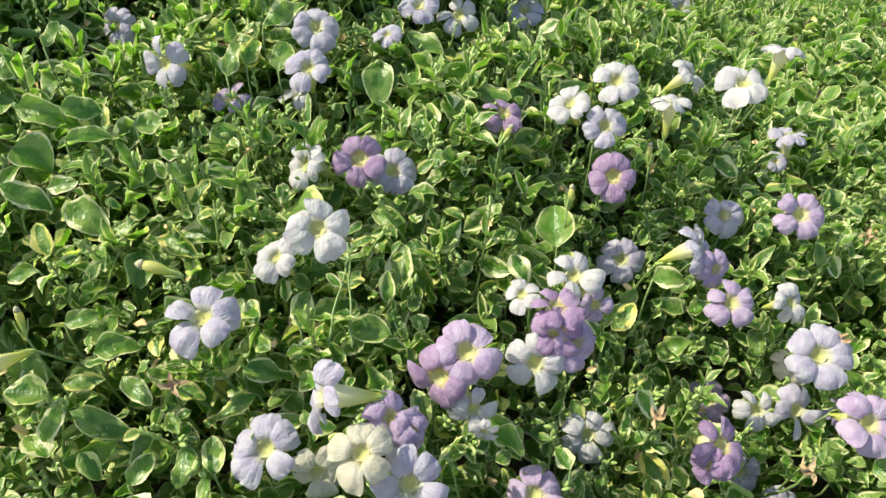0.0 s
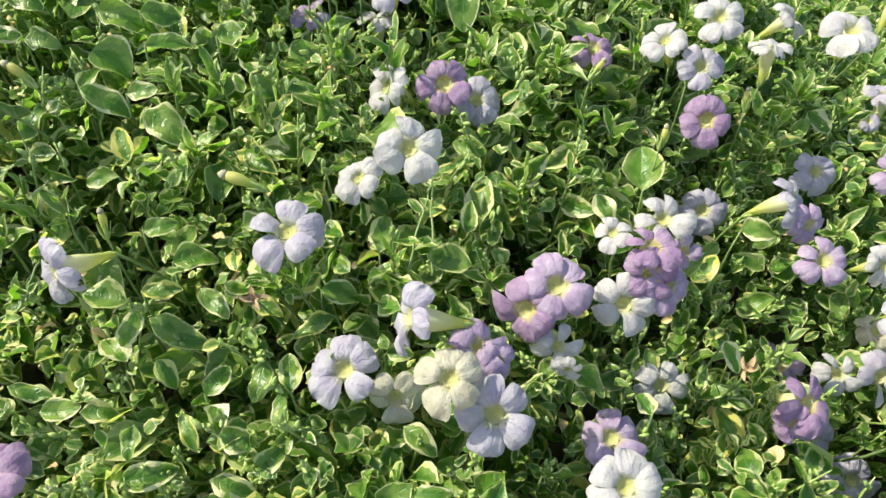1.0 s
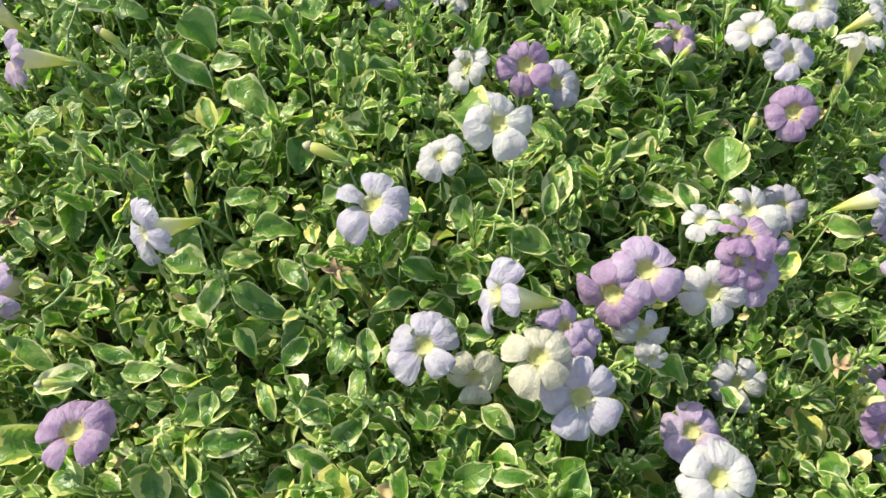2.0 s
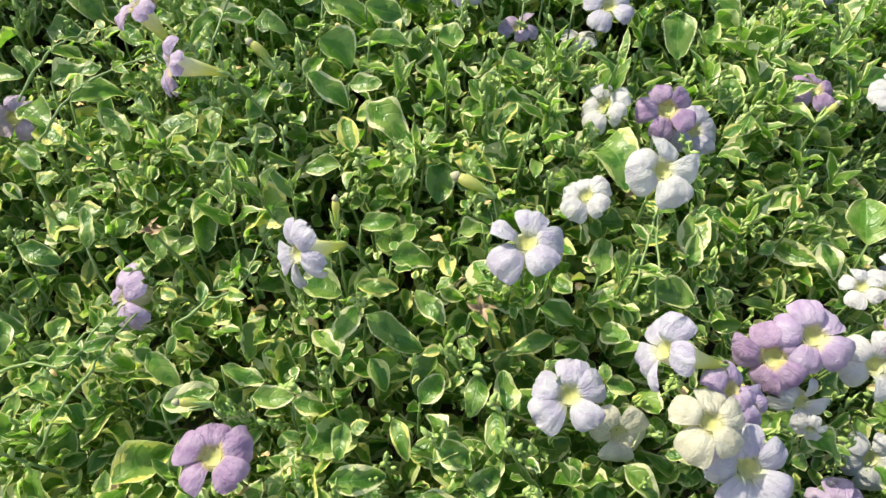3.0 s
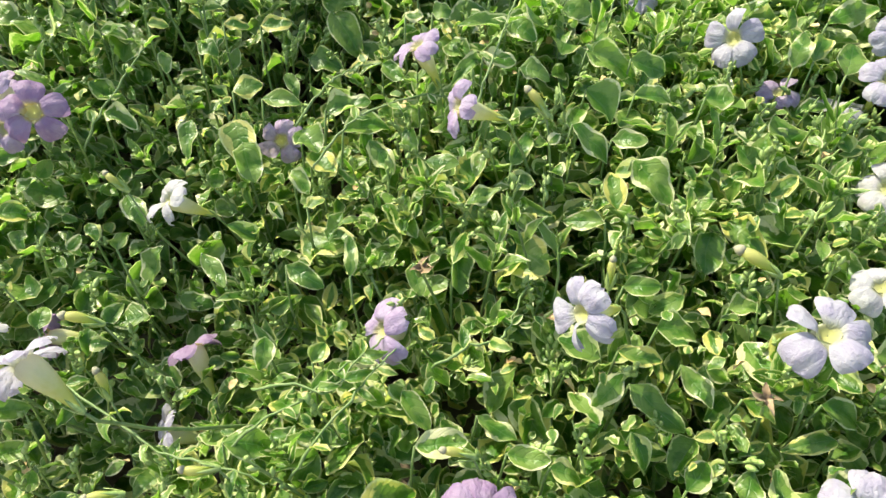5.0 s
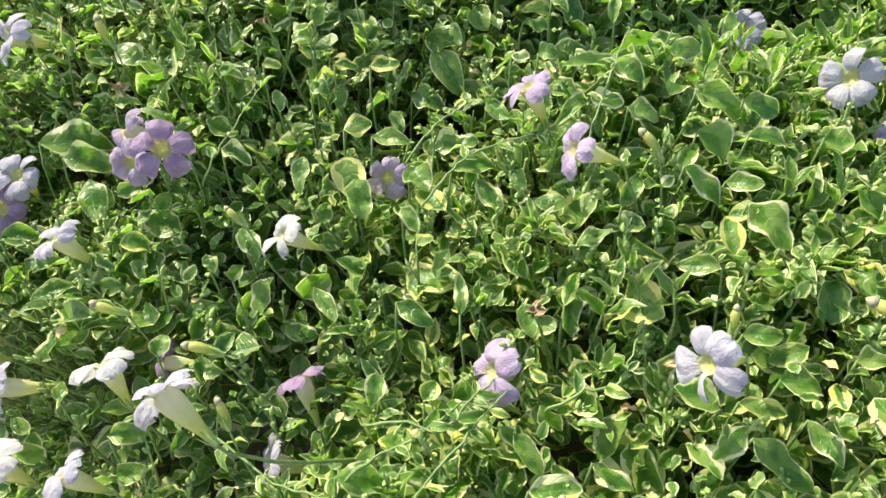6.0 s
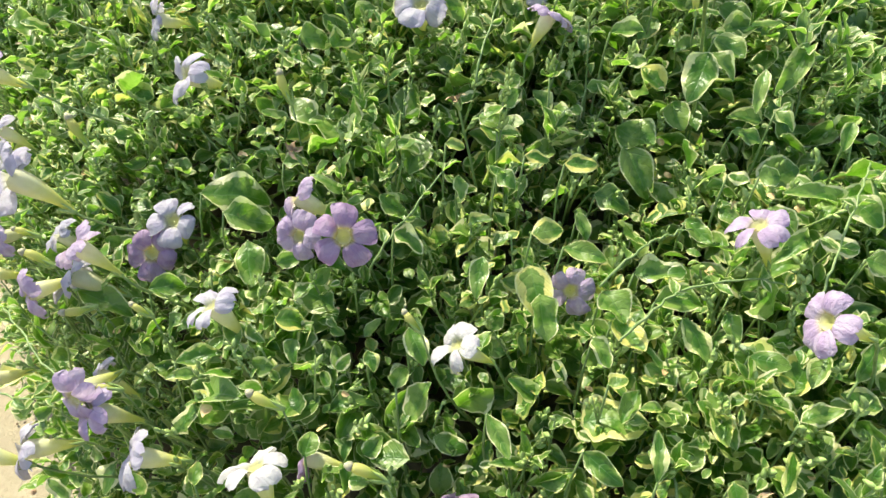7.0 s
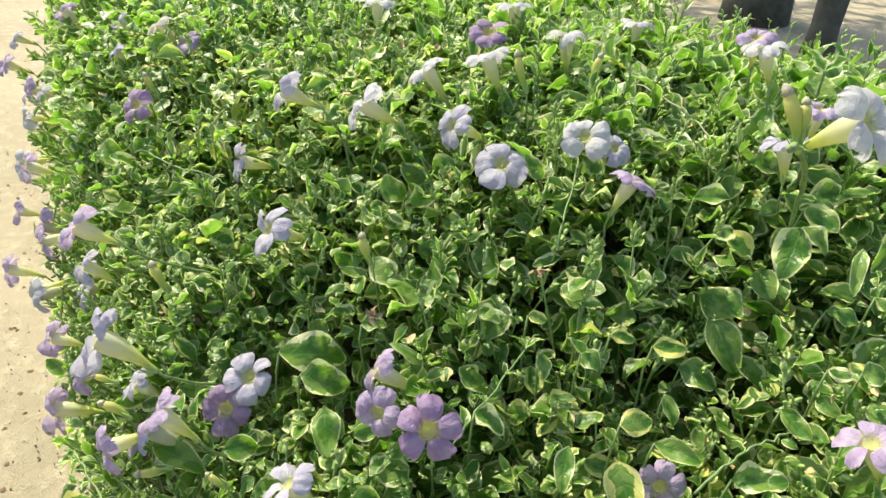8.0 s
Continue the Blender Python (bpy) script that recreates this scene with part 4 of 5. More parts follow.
broad_leaf(-0.595, 0.136, 0.265, -0.583, 0.163, 0.265, 0.38, -0.17, 0.91, 0.014, "n")
broad_leaf(-0.495, 0.205, 0.295, -0.483, 0.200, 0.290, 0.29, -0.27, 0.92, 0.010, "y")
broad_leaf(-0.466, 0.199, 0.290, -0.474, 0.212, 0.296, 0.26, -0.28, 0.92, 0.013, "n")
broad_leaf(-0.534, 0.105, 0.232, -0.544, 0.114, 0.236, 0.32, -0.12, 0.94, 0.009, "n")
broad_leaf(-0.487, 0.149, 0.258, -0.495, 0.161, 0.264, 0.28, -0.19, 0.94, 0.013, "d")
broad_leaf(-0.228, 0.410, 0.356, -0.203, 0.427, 0.355, 0.34, -0.44, 0.83, 0.016, "n")
broad_leaf(-0.255, 0.396, 0.359, -0.231, 0.394, 0.348, 0.37, -0.41, 0.83, 0.031, "d")
broad_leaf(-0.253, 0.369, 0.348, -0.223, 0.369, 0.335, 0.37, -0.39, 0.84, 0.019, "n")
broad_leaf(-0.135, 0.509, 0.360, -0.131, 0.538, 0.378, 0.23, -0.54, 0.81, 0.015, "n")
broad_leaf(-0.133, 0.556, 0.371, -0.103, 0.583, 0.382, 0.20, -0.57, 0.80, 0.019, "n")
broad_leaf(-0.040, 0.540, 0.350, -0.035, 0.505, 0.326, 0.12, -0.54, 0.83, 0.027, "d")
broad_leaf(-0.023, 0.591, 0.349, 0.009, 0.576, 0.336, 0.08, -0.57, 0.82, 0.019, "n")
broad_leaf(-0.268, 0.481, 0.389, -0.266, 0.506, 0.403, 0.37, -0.49, 0.79, 0.011, "n")
broad_leaf(-0.239, 0.433, 0.368, -0.215, 0.440, 0.362, 0.35, -0.45, 0.82, 0.020, "d")
broad_leaf(-0.189, 0.431, 0.354, -0.173, 0.438, 0.352, 0.30, -0.46, 0.83, 0.021, "n")
broad_leaf(-0.214, 0.367, 0.336, -0.184, 0.359, 0.321, 0.33, -0.39, 0.86, 0.023, "n")
broad_leaf(0.099, 0.413, 0.267, 0.097, 0.443, 0.282, -0.04, -0.45, 0.89, 0.030, "d")
broad_leaf(0.038, 0.551, 0.317, 0.066, 0.544, 0.312, 0.01, -0.54, 0.84, 0.020, "n")
broad_leaf(0.138, 0.726, 0.289, 0.141, 0.755, 0.311, -0.07, -0.58, 0.81, 0.020, "n")
broad_leaf(0.244, 0.560, 0.247, 0.259, 0.541, 0.239, -0.18, -0.47, 0.86, 0.018, "n")
broad_leaf(0.388, 0.614, 0.179, 0.414, 0.627, 0.194, -0.27, -0.44, 0.85, 0.017, "d")
broad_leaf(-0.060, 0.318, 0.281, -0.060, 0.342, 0.291, 0.17, -0.37, 0.91, 0.016, "n")
broad_leaf(-0.006, 0.323, 0.273, -0.033, 0.322, 0.277, 0.11, -0.37, 0.92, 0.020, "n")
broad_leaf(-0.170, 0.284, 0.293, -0.149, 0.297, 0.291, 0.30, -0.31, 0.90, 0.020, "n")
broad_leaf(-0.077, 0.277, 0.269, -0.098, 0.261, 0.269, 0.21, -0.29, 0.93, 0.011, "y")
broad_leaf(-0.087, 0.288, 0.277, -0.065, 0.290, 0.273, 0.19, -0.32, 0.93, 0.017, "n")
broad_leaf(-0.173, 0.253, 0.280, -0.140, 0.248, 0.267, 0.30, -0.26, 0.92, 0.016, "d")
broad_leaf(-0.165, 0.236, 0.267, -0.151, 0.226, 0.260, 0.30, -0.23, 0.93, 0.012, "y")
broad_leaf(-0.191, 0.262, 0.281, -0.214, 0.259, 0.289, 0.35, -0.26, 0.90, 0.020, "n")
broad_leaf(-0.134, 0.223, 0.259, -0.127, 0.242, 0.262, 0.27, -0.24, 0.93, 0.014, "n")
broad_leaf(-0.091, 0.233, 0.256, -0.097, 0.255, 0.264, 0.22, -0.26, 0.94, 0.014, "n")
broad_leaf(-0.122, 0.272, 0.278, -0.104, 0.271, 0.273, 0.24, -0.29, 0.92, 0.011, "y")
broad_leaf(0.168, 0.407, 0.244, 0.192, 0.410, 0.249, -0.14, -0.41, 0.90, 0.022, "n")
broad_leaf(0.067, 0.396, 0.275, 0.079, 0.377, 0.267, -0.01, -0.42, 0.91, 0.016, "n")
broad_leaf(0.147, 0.317, 0.234, 0.156, 0.300, 0.229, -0.11, -0.32, 0.94, 0.012, "n")
broad_leaf(0.057, 0.279, 0.241, 0.077, 0.267, 0.238, -0.01, -0.30, 0.96, 0.015, "n")
broad_leaf(0.102, 0.262, 0.231, 0.095, 0.274, 0.234, -0.05, -0.28, 0.96, 0.013, "n")
broad_leaf(-0.276, 0.334, 0.332, -0.275, 0.360, 0.345, 0.34, -0.43, 0.84, 0.012, "n")
broad_leaf(-0.166, 0.179, 0.242, -0.139, 0.189, 0.240, 0.18, -0.22, 0.96, 0.016, "n")
broad_leaf(-0.194, 0.204, 0.260, -0.176, 0.211, 0.257, 0.23, -0.26, 0.94, 0.014, "n")
broad_leaf(-0.121, 0.187, 0.240, -0.097, 0.185, 0.236, 0.12, -0.23, 0.97, 0.014, "n")
broad_leaf(-0.167, 0.204, 0.253, -0.165, 0.187, 0.248, 0.20, -0.24, 0.95, 0.011, "n")
broad_leaf(-0.235, 0.209, 0.267, -0.213, 0.209, 0.260, 0.28, -0.25, 0.93, 0.011, "n")
broad_leaf(-0.109, 0.247, 0.262, -0.108, 0.224, 0.255, 0.12, -0.31, 0.94, 0.013, "d")
broad_leaf(-0.145, 0.214, 0.254, -0.131, 0.198, 0.247, 0.16, -0.26, 0.95, 0.010, "y")
broad_leaf(-0.160, 0.348, 0.316, -0.158, 0.324, 0.304, 0.19, -0.44, 0.88, 0.019, "d")
broad_leaf(-0.329, 0.240, 0.295, -0.341, 0.260, 0.307, 0.41, -0.28, 0.87, 0.009, "n")
broad_leaf(-0.280, 0.269, 0.303, -0.282, 0.295, 0.314, 0.35, -0.34, 0.87, 0.009, "y")
broad_leaf(-0.030, 0.230, 0.241, -0.010, 0.219, 0.239, -0.02, -0.28, 0.96, 0.014, "n")
broad_leaf(-0.430, 0.278, 0.332, -0.411, 0.264, 0.318, 0.39, -0.35, 0.85, 0.019, "d")
broad_leaf(-0.365, 0.230, 0.296, -0.341, 0.232, 0.289, 0.32, -0.32, 0.89, 0.013, "n")
broad_leaf(-0.416, 0.217, 0.294, -0.393, 0.210, 0.283, 0.38, -0.27, 0.89, 0.011, "n")
broad_leaf(-0.347, 0.146, 0.248, -0.323, 0.162, 0.244, 0.28, -0.19, 0.94, 0.018, "d")
broad_leaf(-0.215, 0.201, 0.260, -0.194, 0.207, 0.259, 0.09, -0.30, 0.95, 0.013, "n")
broad_leaf(-0.257, 0.185, 0.257, -0.234, 0.199, 0.257, 0.16, -0.27, 0.95, 0.017, "n")
broad_leaf(-0.153, 0.276, 0.282, -0.133, 0.262, 0.276, -0.01, -0.39, 0.92, 0.013, "n")
broad_leaf(-0.140, 0.315, 0.295, -0.125, 0.323, 0.300, -0.03, -0.46, 0.89, 0.014, "n")
broad_leaf(-0.184, 0.268, 0.284, -0.161, 0.271, 0.285, 0.03, -0.40, 0.92, 0.012, "y")
broad_leaf(-0.324, 0.195, 0.272, -0.325, 0.208, 0.276, 0.28, -0.28, 0.92, 0.012, "n")
broad_leaf(-0.357, 0.197, 0.273, -0.349, 0.182, 0.266, 0.31, -0.25, 0.92, 0.013, "n")
broad_leaf(-0.275, 0.204, 0.268, -0.253, 0.195, 0.261, 0.19, -0.28, 0.94, 0.012, "d")
broad_leaf(-0.113, 0.515, 0.353, -0.110, 0.540, 0.373, -0.05, -0.61, 0.79, 0.021, "n")
broad_leaf(-0.146, 0.496, 0.358, -0.145, 0.522, 0.378, -0.01, -0.61, 0.79, 0.016, "n")
broad_leaf(-0.461, 0.419, 0.364, -0.428, 0.407, 0.343, 0.290, -0.500, 0.820, 0.024, "d")
broad_leaf(-0.267, 0.428, 0.369, -0.230, 0.427, 0.366, 0.03, -0.57, 0.82, 0.021, "d")
broad_leaf(-0.661, 0.208, 0.328, -0.632, 0.247, 0.322, 0.50, -0.25, 0.83, 0.031, "n")
broad_leaf(-0.613, 0.209, 0.312, -0.588, 0.194, 0.294, 0.47, -0.23, 0.85, 0.021, "d")
broad_leaf(-0.289, 0.301, 0.320, -0.275, 0.319, 0.327, 0.09, -0.46, 0.88, 0.011, "n")
broad_leaf(-0.301, 0.261, 0.301, -0.288, 0.247, 0.294, 0.11, -0.38, 0.92, 0.012, "n")
broad_leaf(-0.484, 0.104, 0.234, -0.469, 0.120, 0.231, 0.34, -0.13, 0.93, 0.015, "n")
broad_leaf(-0.214, 0.323, 0.319, -0.238, 0.319, 0.317, 0.00, -0.46, 0.89, 0.013, "n")
broad_leaf(-0.193, 0.299, 0.300, -0.174, 0.305, 0.304, -0.06, -0.43, 0.90, 0.013, "d")
broad_leaf(-0.640, 0.210, 0.321, -0.614, 0.233, 0.317, 0.35, -0.24, 0.91, 0.025, "n")
broad_leaf(-0.694, 0.326, 0.402, -0.680, 0.345, 0.403, 0.41, -0.37, 0.83, 0.026, "d")
broad_leaf(-0.987, 0.220, 0.361, -0.977, 0.250, 0.360, 0.56, -0.18, 0.81, 0.030, "d")
broad_leaf(-0.950, 0.243, 0.370, -0.955, 0.266, 0.379, 0.55, -0.20, 0.81, 0.016, "d")
broad_leaf(-0.493, 0.619, 0.488, -0.506, 0.621, 0.505, 0.60, -0.60, 0.50, 0.012, "n")
broad_leaf(-0.492, 0.619, 0.488, -0.479, 0.621, 0.500, -0.55, -0.60, 0.55, 0.011, "n")
broad_leaf(-0.628, 0.254, 0.347, -0.618, 0.268, 0.348, 0.35, -0.29, 0.89, 0.015, "n")
broad_leaf(-0.755, 0.175, 0.301, -0.734, 0.181, 0.292, 0.43, -0.16, 0.89, 0.012, "n")


# ---- leafy shoots ----
def clear(p, spare=0.0):
    """Whether a place is outside the air in front of flowers and marked leaves."""
    for q, d, length, radius in OPEN:
        w = p - q
        t = w.dot(d)
        if -0.006 < t < length and (w - d * t).length < radius + spare:
            return False
    return True


SHAPES = []
for i in range(16):
    r = random.Random(100 + i)
    SHAPES.append(leaf_shape(0.026, 0.0190 * r.uniform(0.8, 1.2), r.uniform(-0.3, 0.9), r.uniform(0.0, 0.75), r.uniform(0.06, 0.26), i, 7, 4, r.uniform(-0.6, 0.6)))
LEAVES = [mesh_of("leaf", v, f, u, [LEAF[(0, 1, 0, 2, 0, 0, 0, 2)[i % 8]]]) for i, (v, f, u) in enumerate(SHAPES)]


def bud_cluster(r):
    """Tip of young folded leaves and small green buds."""
    verts, faces, uvs = [], [], []
    for k in range(7):
        a = k * 2.4
        d = Vector((0.35 * math.cos(a), 0.35 * math.sin(a), 1)).normalized()
        o = Vector((0, 0, 0.0018 * k)) + Vector((math.cos(a), math.sin(a), 0)) * 0.0012
        ln, wd = r.uniform(0.004, 0.007), r.uniform(0.0010, 0.0016)
        v, f, u = tube([o, o + d * ln * 0.35, o + d * ln * 0.75, o + d * ln], [wd * 0.6, wd, wd * 0.8, wd * 0.15], 5)
        b = len(verts)
        verts += v
        uvs += u
        faces += [tuple(b + i for i in q) for q in f]
    return mesh_of("bud_tip", verts, faces, uvs, [CALYX])


def shoot(seed):
    """One upright shoot: stem, crosswise pairs of leaves, tip of buds; grows along +z, its tip at the origin's height plus."""
    r = random.Random(seed)
    ob = new("leafy_shoot")
    tagged(ob, "leafy shoot with green and cream variegated oval leaves", "plant", "shoots of the bed")
    n = r.randint(3, 5)
    height = 0.020 * n + r.uniform(0.01, 0.03)
    lean = Vector((r.uniform(-0.2, 0.2), r.uniform(-0.2, 0.2), 0))
    at = lambda f: Vector((lean.x * height * f * f, lean.y * height * f * f, -0.06 + (height + 0.06) * f))
    v, f, u = tube([at(i / 6) for i in range(7)], [0.0016 - 0.0009 * i / 6 for i in range(7)], 5)
    part("stem", mesh_of("stem", v, f, u, [STEM]), ob)
    for k in range(n):
        f = 0.45 + 0.53 * k / max(1, n - 1)
        az = k * math.pi / 2 + r.gauss(0, 0.25)
        for side in (0, math.pi):
            if r.random() < 0.07:
                continue
            a = az + side + r.gauss(0, 0.15)
            rise = r.uniform(-0.25, 0.5) + 0.5 * k / n
            d = Vector((math.cos(a) * math.cos(rise), math.sin(a) * math.cos(rise), math.sin(rise)))
            up = Vector((-math.cos(a) * math.sin(rise), -math.sin(a) * math.sin(rise), math.cos(rise)))
            up = up + d.cross(up) * r.gauss(0, 0.45)
            s = r.uniform(0.45, 1.05) * (1 - 0.5 * (k / n) ** 2)
            part("leaf", r.choice(LEAVES), ob, lay(at(f), d, up, s))
    tagged(part("bud_tip", bud_cluster(r), ob, Matrix.Translation(at(1.0))), kind="stuff")
    return ob, height


def build_shoots():
    r = random.Random(5)
    kinds = [shoot(40 + i) for i in range(9)]
    spots, tries = [], 0
    while len(spots) < 256 and tries < 9000:
        tries += 1
        x, y = r.uniform(-1.05, 0.42), r.uniform(0.0, 0.66)
        if y < rim(x) + 0.015 or any((x - a) ** 2 + (y - b) ** 2 < 0.040 ** 2 for a, b, _ in spots):
            continue
        spots.append((x, y, r.random()))
    for x, y, c in spots:
        ob, h = r.choice(kinds)
        s = r.uniform(0.8, 1.15)
        n = slope(x, y)
        d = (n * 0.8 + Vector((r.gauss(-0.05, 0.25), r.gauss(-0.05, 0.25), 0.75))).normalized()
        tip = Vector((x, y, top(x, y) - 0.020 - 0.8 * hollow(x, y) + r.gauss(0.0, 0.013)))
        for _ in range(4):
            if clear(tip, 0.012):
                break
            tip -= d * 0.018
        copy_thing(ob, Matrix.Translation(tip - d * h * s) @ aim(d, r.uniform(0, 6.28)) @ Matrix.Scale(s, 4))
    # a taller tuft, added on the sun's side to shade the gap
    for x, y, up in ((-0.515, 0.350, 0.022), (-0.505, 0.372, 0.034), (-0.512, 0.398, 0.030), (-0.498, 0.420, 0.034), (-0.525, 0.425, 0.025), (-0.500, 0.445, 0.025), (-0.530, 0.375, 0.028)):
        ob, h = r.choice(kinds)
        d = Vector((r.gauss(0.05, 0.12), r.gauss(0, 0.12), 1)).normalized()
        tip = Vector((x, y, top(x, y) + up))
        copy_thing(ob, Matrix.Translation(tip - d * h) @ aim(d, r.uniform(0, 6.28)))
    # shoots that lean out over the path
    for i in range(60):
        x = r.uniform(-1.55, -0.62)
        y = rim(x) + r.uniform(0.03, 0.10)
        ob, h = r.choice(kinds)
        s = r.uniform(0.7, 1.0)
        d = Vector((r.gauss(-0.45, 0.2), r.gauss(-0.5, 0.2), 0.55)).normalized()
        tip = Vector((x, y, top(x, y) * r.uniform(0.45, 0.98)))
        if clear(tip, 0.010):
            copy_thing(ob, Matrix.Translation(tip - d * h * s * 0.8) @ aim(d, r.uniform(0, 6.28)) @ Matrix.Scale(s, 4))
    for ob, h in kinds:
        x, y = r.uniform(-1.4, -1.1), r.uniform(0.4, 0.7)
        ob.matrix_world = Matrix.Translation((x, y, top(x, y) - 0.03 - h))


build_shoots()


# ---- the mass of leaves under and between the shoots ----
def scatter(name, label, count, seed, area, depth, size, material_of, low=False, strip=9.0, skins=None):
    r = random.Random(seed)
    nl, nw = (5, 2) if low else (6, 4)
    forms = []
    for i in range(24):
        forms.append(leaf_shape(0.026, 0.0188 * r.uniform(0.72, 1.25), r.uniform(-0.3, 1.0), r.uniform(0.0, 0.8), r.uniform(0.05, 0.26), seed + i, nl, nw, r.uniform(-0.7, 0.7)))
    verts, uvs, faces, mats = [], [], [], []
    base = 0
    made = 0
    for _ in range(count * 4):
        if made >= count:
            break
        x, y = r.uniform(*area[0]), r.uniform(*area[1])
        e = y - rim(x)
        if e < -0.005 or e > strip or y > back(x):
            continue
        if x < -2.35 + 0.2 * noise.noise(Vector((y * 4, 1, 0))) or x > 1.6 + 0.2 * noise.noise(Vector((y * 4, 7, 0))):
            continue
        h = top(x, y) - hollow(x, y)
        n = slope(x, y)
        k = depth[0] + (depth[1] - depth[0]) * r.random() ** 1.5
        p = Vector((x, y, h)) - n * k
        if e < 0.05:
            p.z = p.z * r.uniform(0.25, 1.0) * min(1.0, 0.5 + 10 * e)
            p.y -= 0.015 * r.random()
            n = (n + Vector((0, -0.8, 0))).normalized()
        if back(x) - y < 0.08:
            p.z *= r.uniform(0.2, 1.0)
        if p.z < 0.006:
            continue
        az = r.uniform(0, 6.28)
        out = Vector((math.cos(az), math.sin(az), r.gauss(0.12, 0.6))).normalized()
        face = (n * 0.7 + sun_dir * 0.35 + Vector((r.gauss(0, 0.68), r.gauss(0, 0.68), 0.45))).normalized()
        if abs(out.dot(face)) > 0.95:
            continue
        s = r.uniform(*size) * (0.75 + 0.6 * r.random() ** 3)
        # larger and greener towards the back of the middle stretch
        lush = min(1.0, max(0.0, (y - 0.34) / 0.25)) * min(1.0, max(0.0, (0.15 - x) / 0.15)) * min(1.0, max(0.0, (x + 1.1) / 0.4))
        s = min(1.4, s * (1 + (0.2 if size[1] < 0.6 else 0.5) * lush))
        if not clear(p + out * 0.014 * s, 0.011 * s):
            continue
        m = np.array(lay(p, out, face, s))
        v, f, u = forms[r.randrange(24)]
        verts.append(v @ m[:3, :3].T + m[:3, 3])
        uvs.append(u)
        faces.append(np.array(f) + base)
        yellow = max(0.2, (1 + 2.5 * noise.noise(Vector((x * 6, y * 6, 4.4)))) * (1 - 0.6 * min(1.0, max(0.0, (x - 0.05) / 0.2))) * (1 - 0.55 * lush))
        mats += [0 if skins else r.choices((0, 1, 2, 3), (material_of[0], material_of[1] * yellow, material_of[2] / yellow, 0.55 * yellow * yellow))[0]] * len(f)
        base += len(v)
        made += 1
    me = mesh_of(name, np.concatenate(verts), np.concatenate(faces).tolist(), np.concatenate(uvs), skins or [*LEAF[:3], LEAF[4]])
    me.polygons.foreach_set("material_index", mats)
    tagged(new(name, me), label, "foliage", kind="stuff")


scatter("foliage", "dense variegated leaves, green with cream margins", 14500, 11, ((-1.15, 0.45), (0.0, 0.72)), (0.004, 0.075), (0.40, 1.08), (6, 3, 3))
scatter("small_leaves", "small young variegated leaves between the larger ones", 11000, 14, ((-1.15, 0.45), (0.0, 0.72)), (-0.004, 0.045), (0.16, 0.50), (5, 5, 1), True)
scatter("lower_leaves", "shaded green leaves low in the bed", 12000, 15, ((-1.15, 0.5), (0.0, 0.78)), (0.06, 0.15), (0.7, 1.2), (4, 3, 3), True)
scatter("rim_leaves", "leaves hanging at the front rim of the bed", 4500, 17, ((-1.6, 0.3), (0.06, 0.40)), (0.0, 0.07), (0.35, 0.95), (6, 3, 2), True, 0.13)
scatter("edge_foliage", "variegated leaves at the bed's edge along the path", 7000, 13, ((-2.5, -1.05), (0.0, 0.75)), (0.0, 0.10), (0.5, 1.1), (6, 4, 2), True)
scatter("side_foliage", "variegated leaves at the near end of the bed", 5500, 18, ((0.40, 1.75), (0.0, 0.75)), (0.0, 0.08), (0.6, 1.2), (6, 4, 2), True)
scatter("back_foliage", "variegated leaves towards the back of the bed", 14000, 12, ((-2.5, 1.75), (0.60, 1.35)), (-0.005, 0.09), (0.6, 1.3), (5, 4, 3), True)
scatter("middle_foliage", "close variegated leaves on the crest of the bed", 8000, 19, ((-1.0, 0.85), (0.64, 1.02)), (-0.004, 0.06), (0.45, 1.2), (6, 3, 3), True)
scatter("far_foliage", "further variegated leaves of the same bed", 5000, 16, ((-2.5, 1.75), (1.25, 1.9)), (-0.01, 0.07), (0.9, 1.6), (5, 4, 3), True)
scatter("dry_leaves", "small dry brown curled leaves caught between the green ones", 420, 23, ((-1.1, 0.42), (0.06, 0.70)), (-0.003, 0.025), (0.14, 0.42), (1, 1, 1), False, 9.0, [DRY])


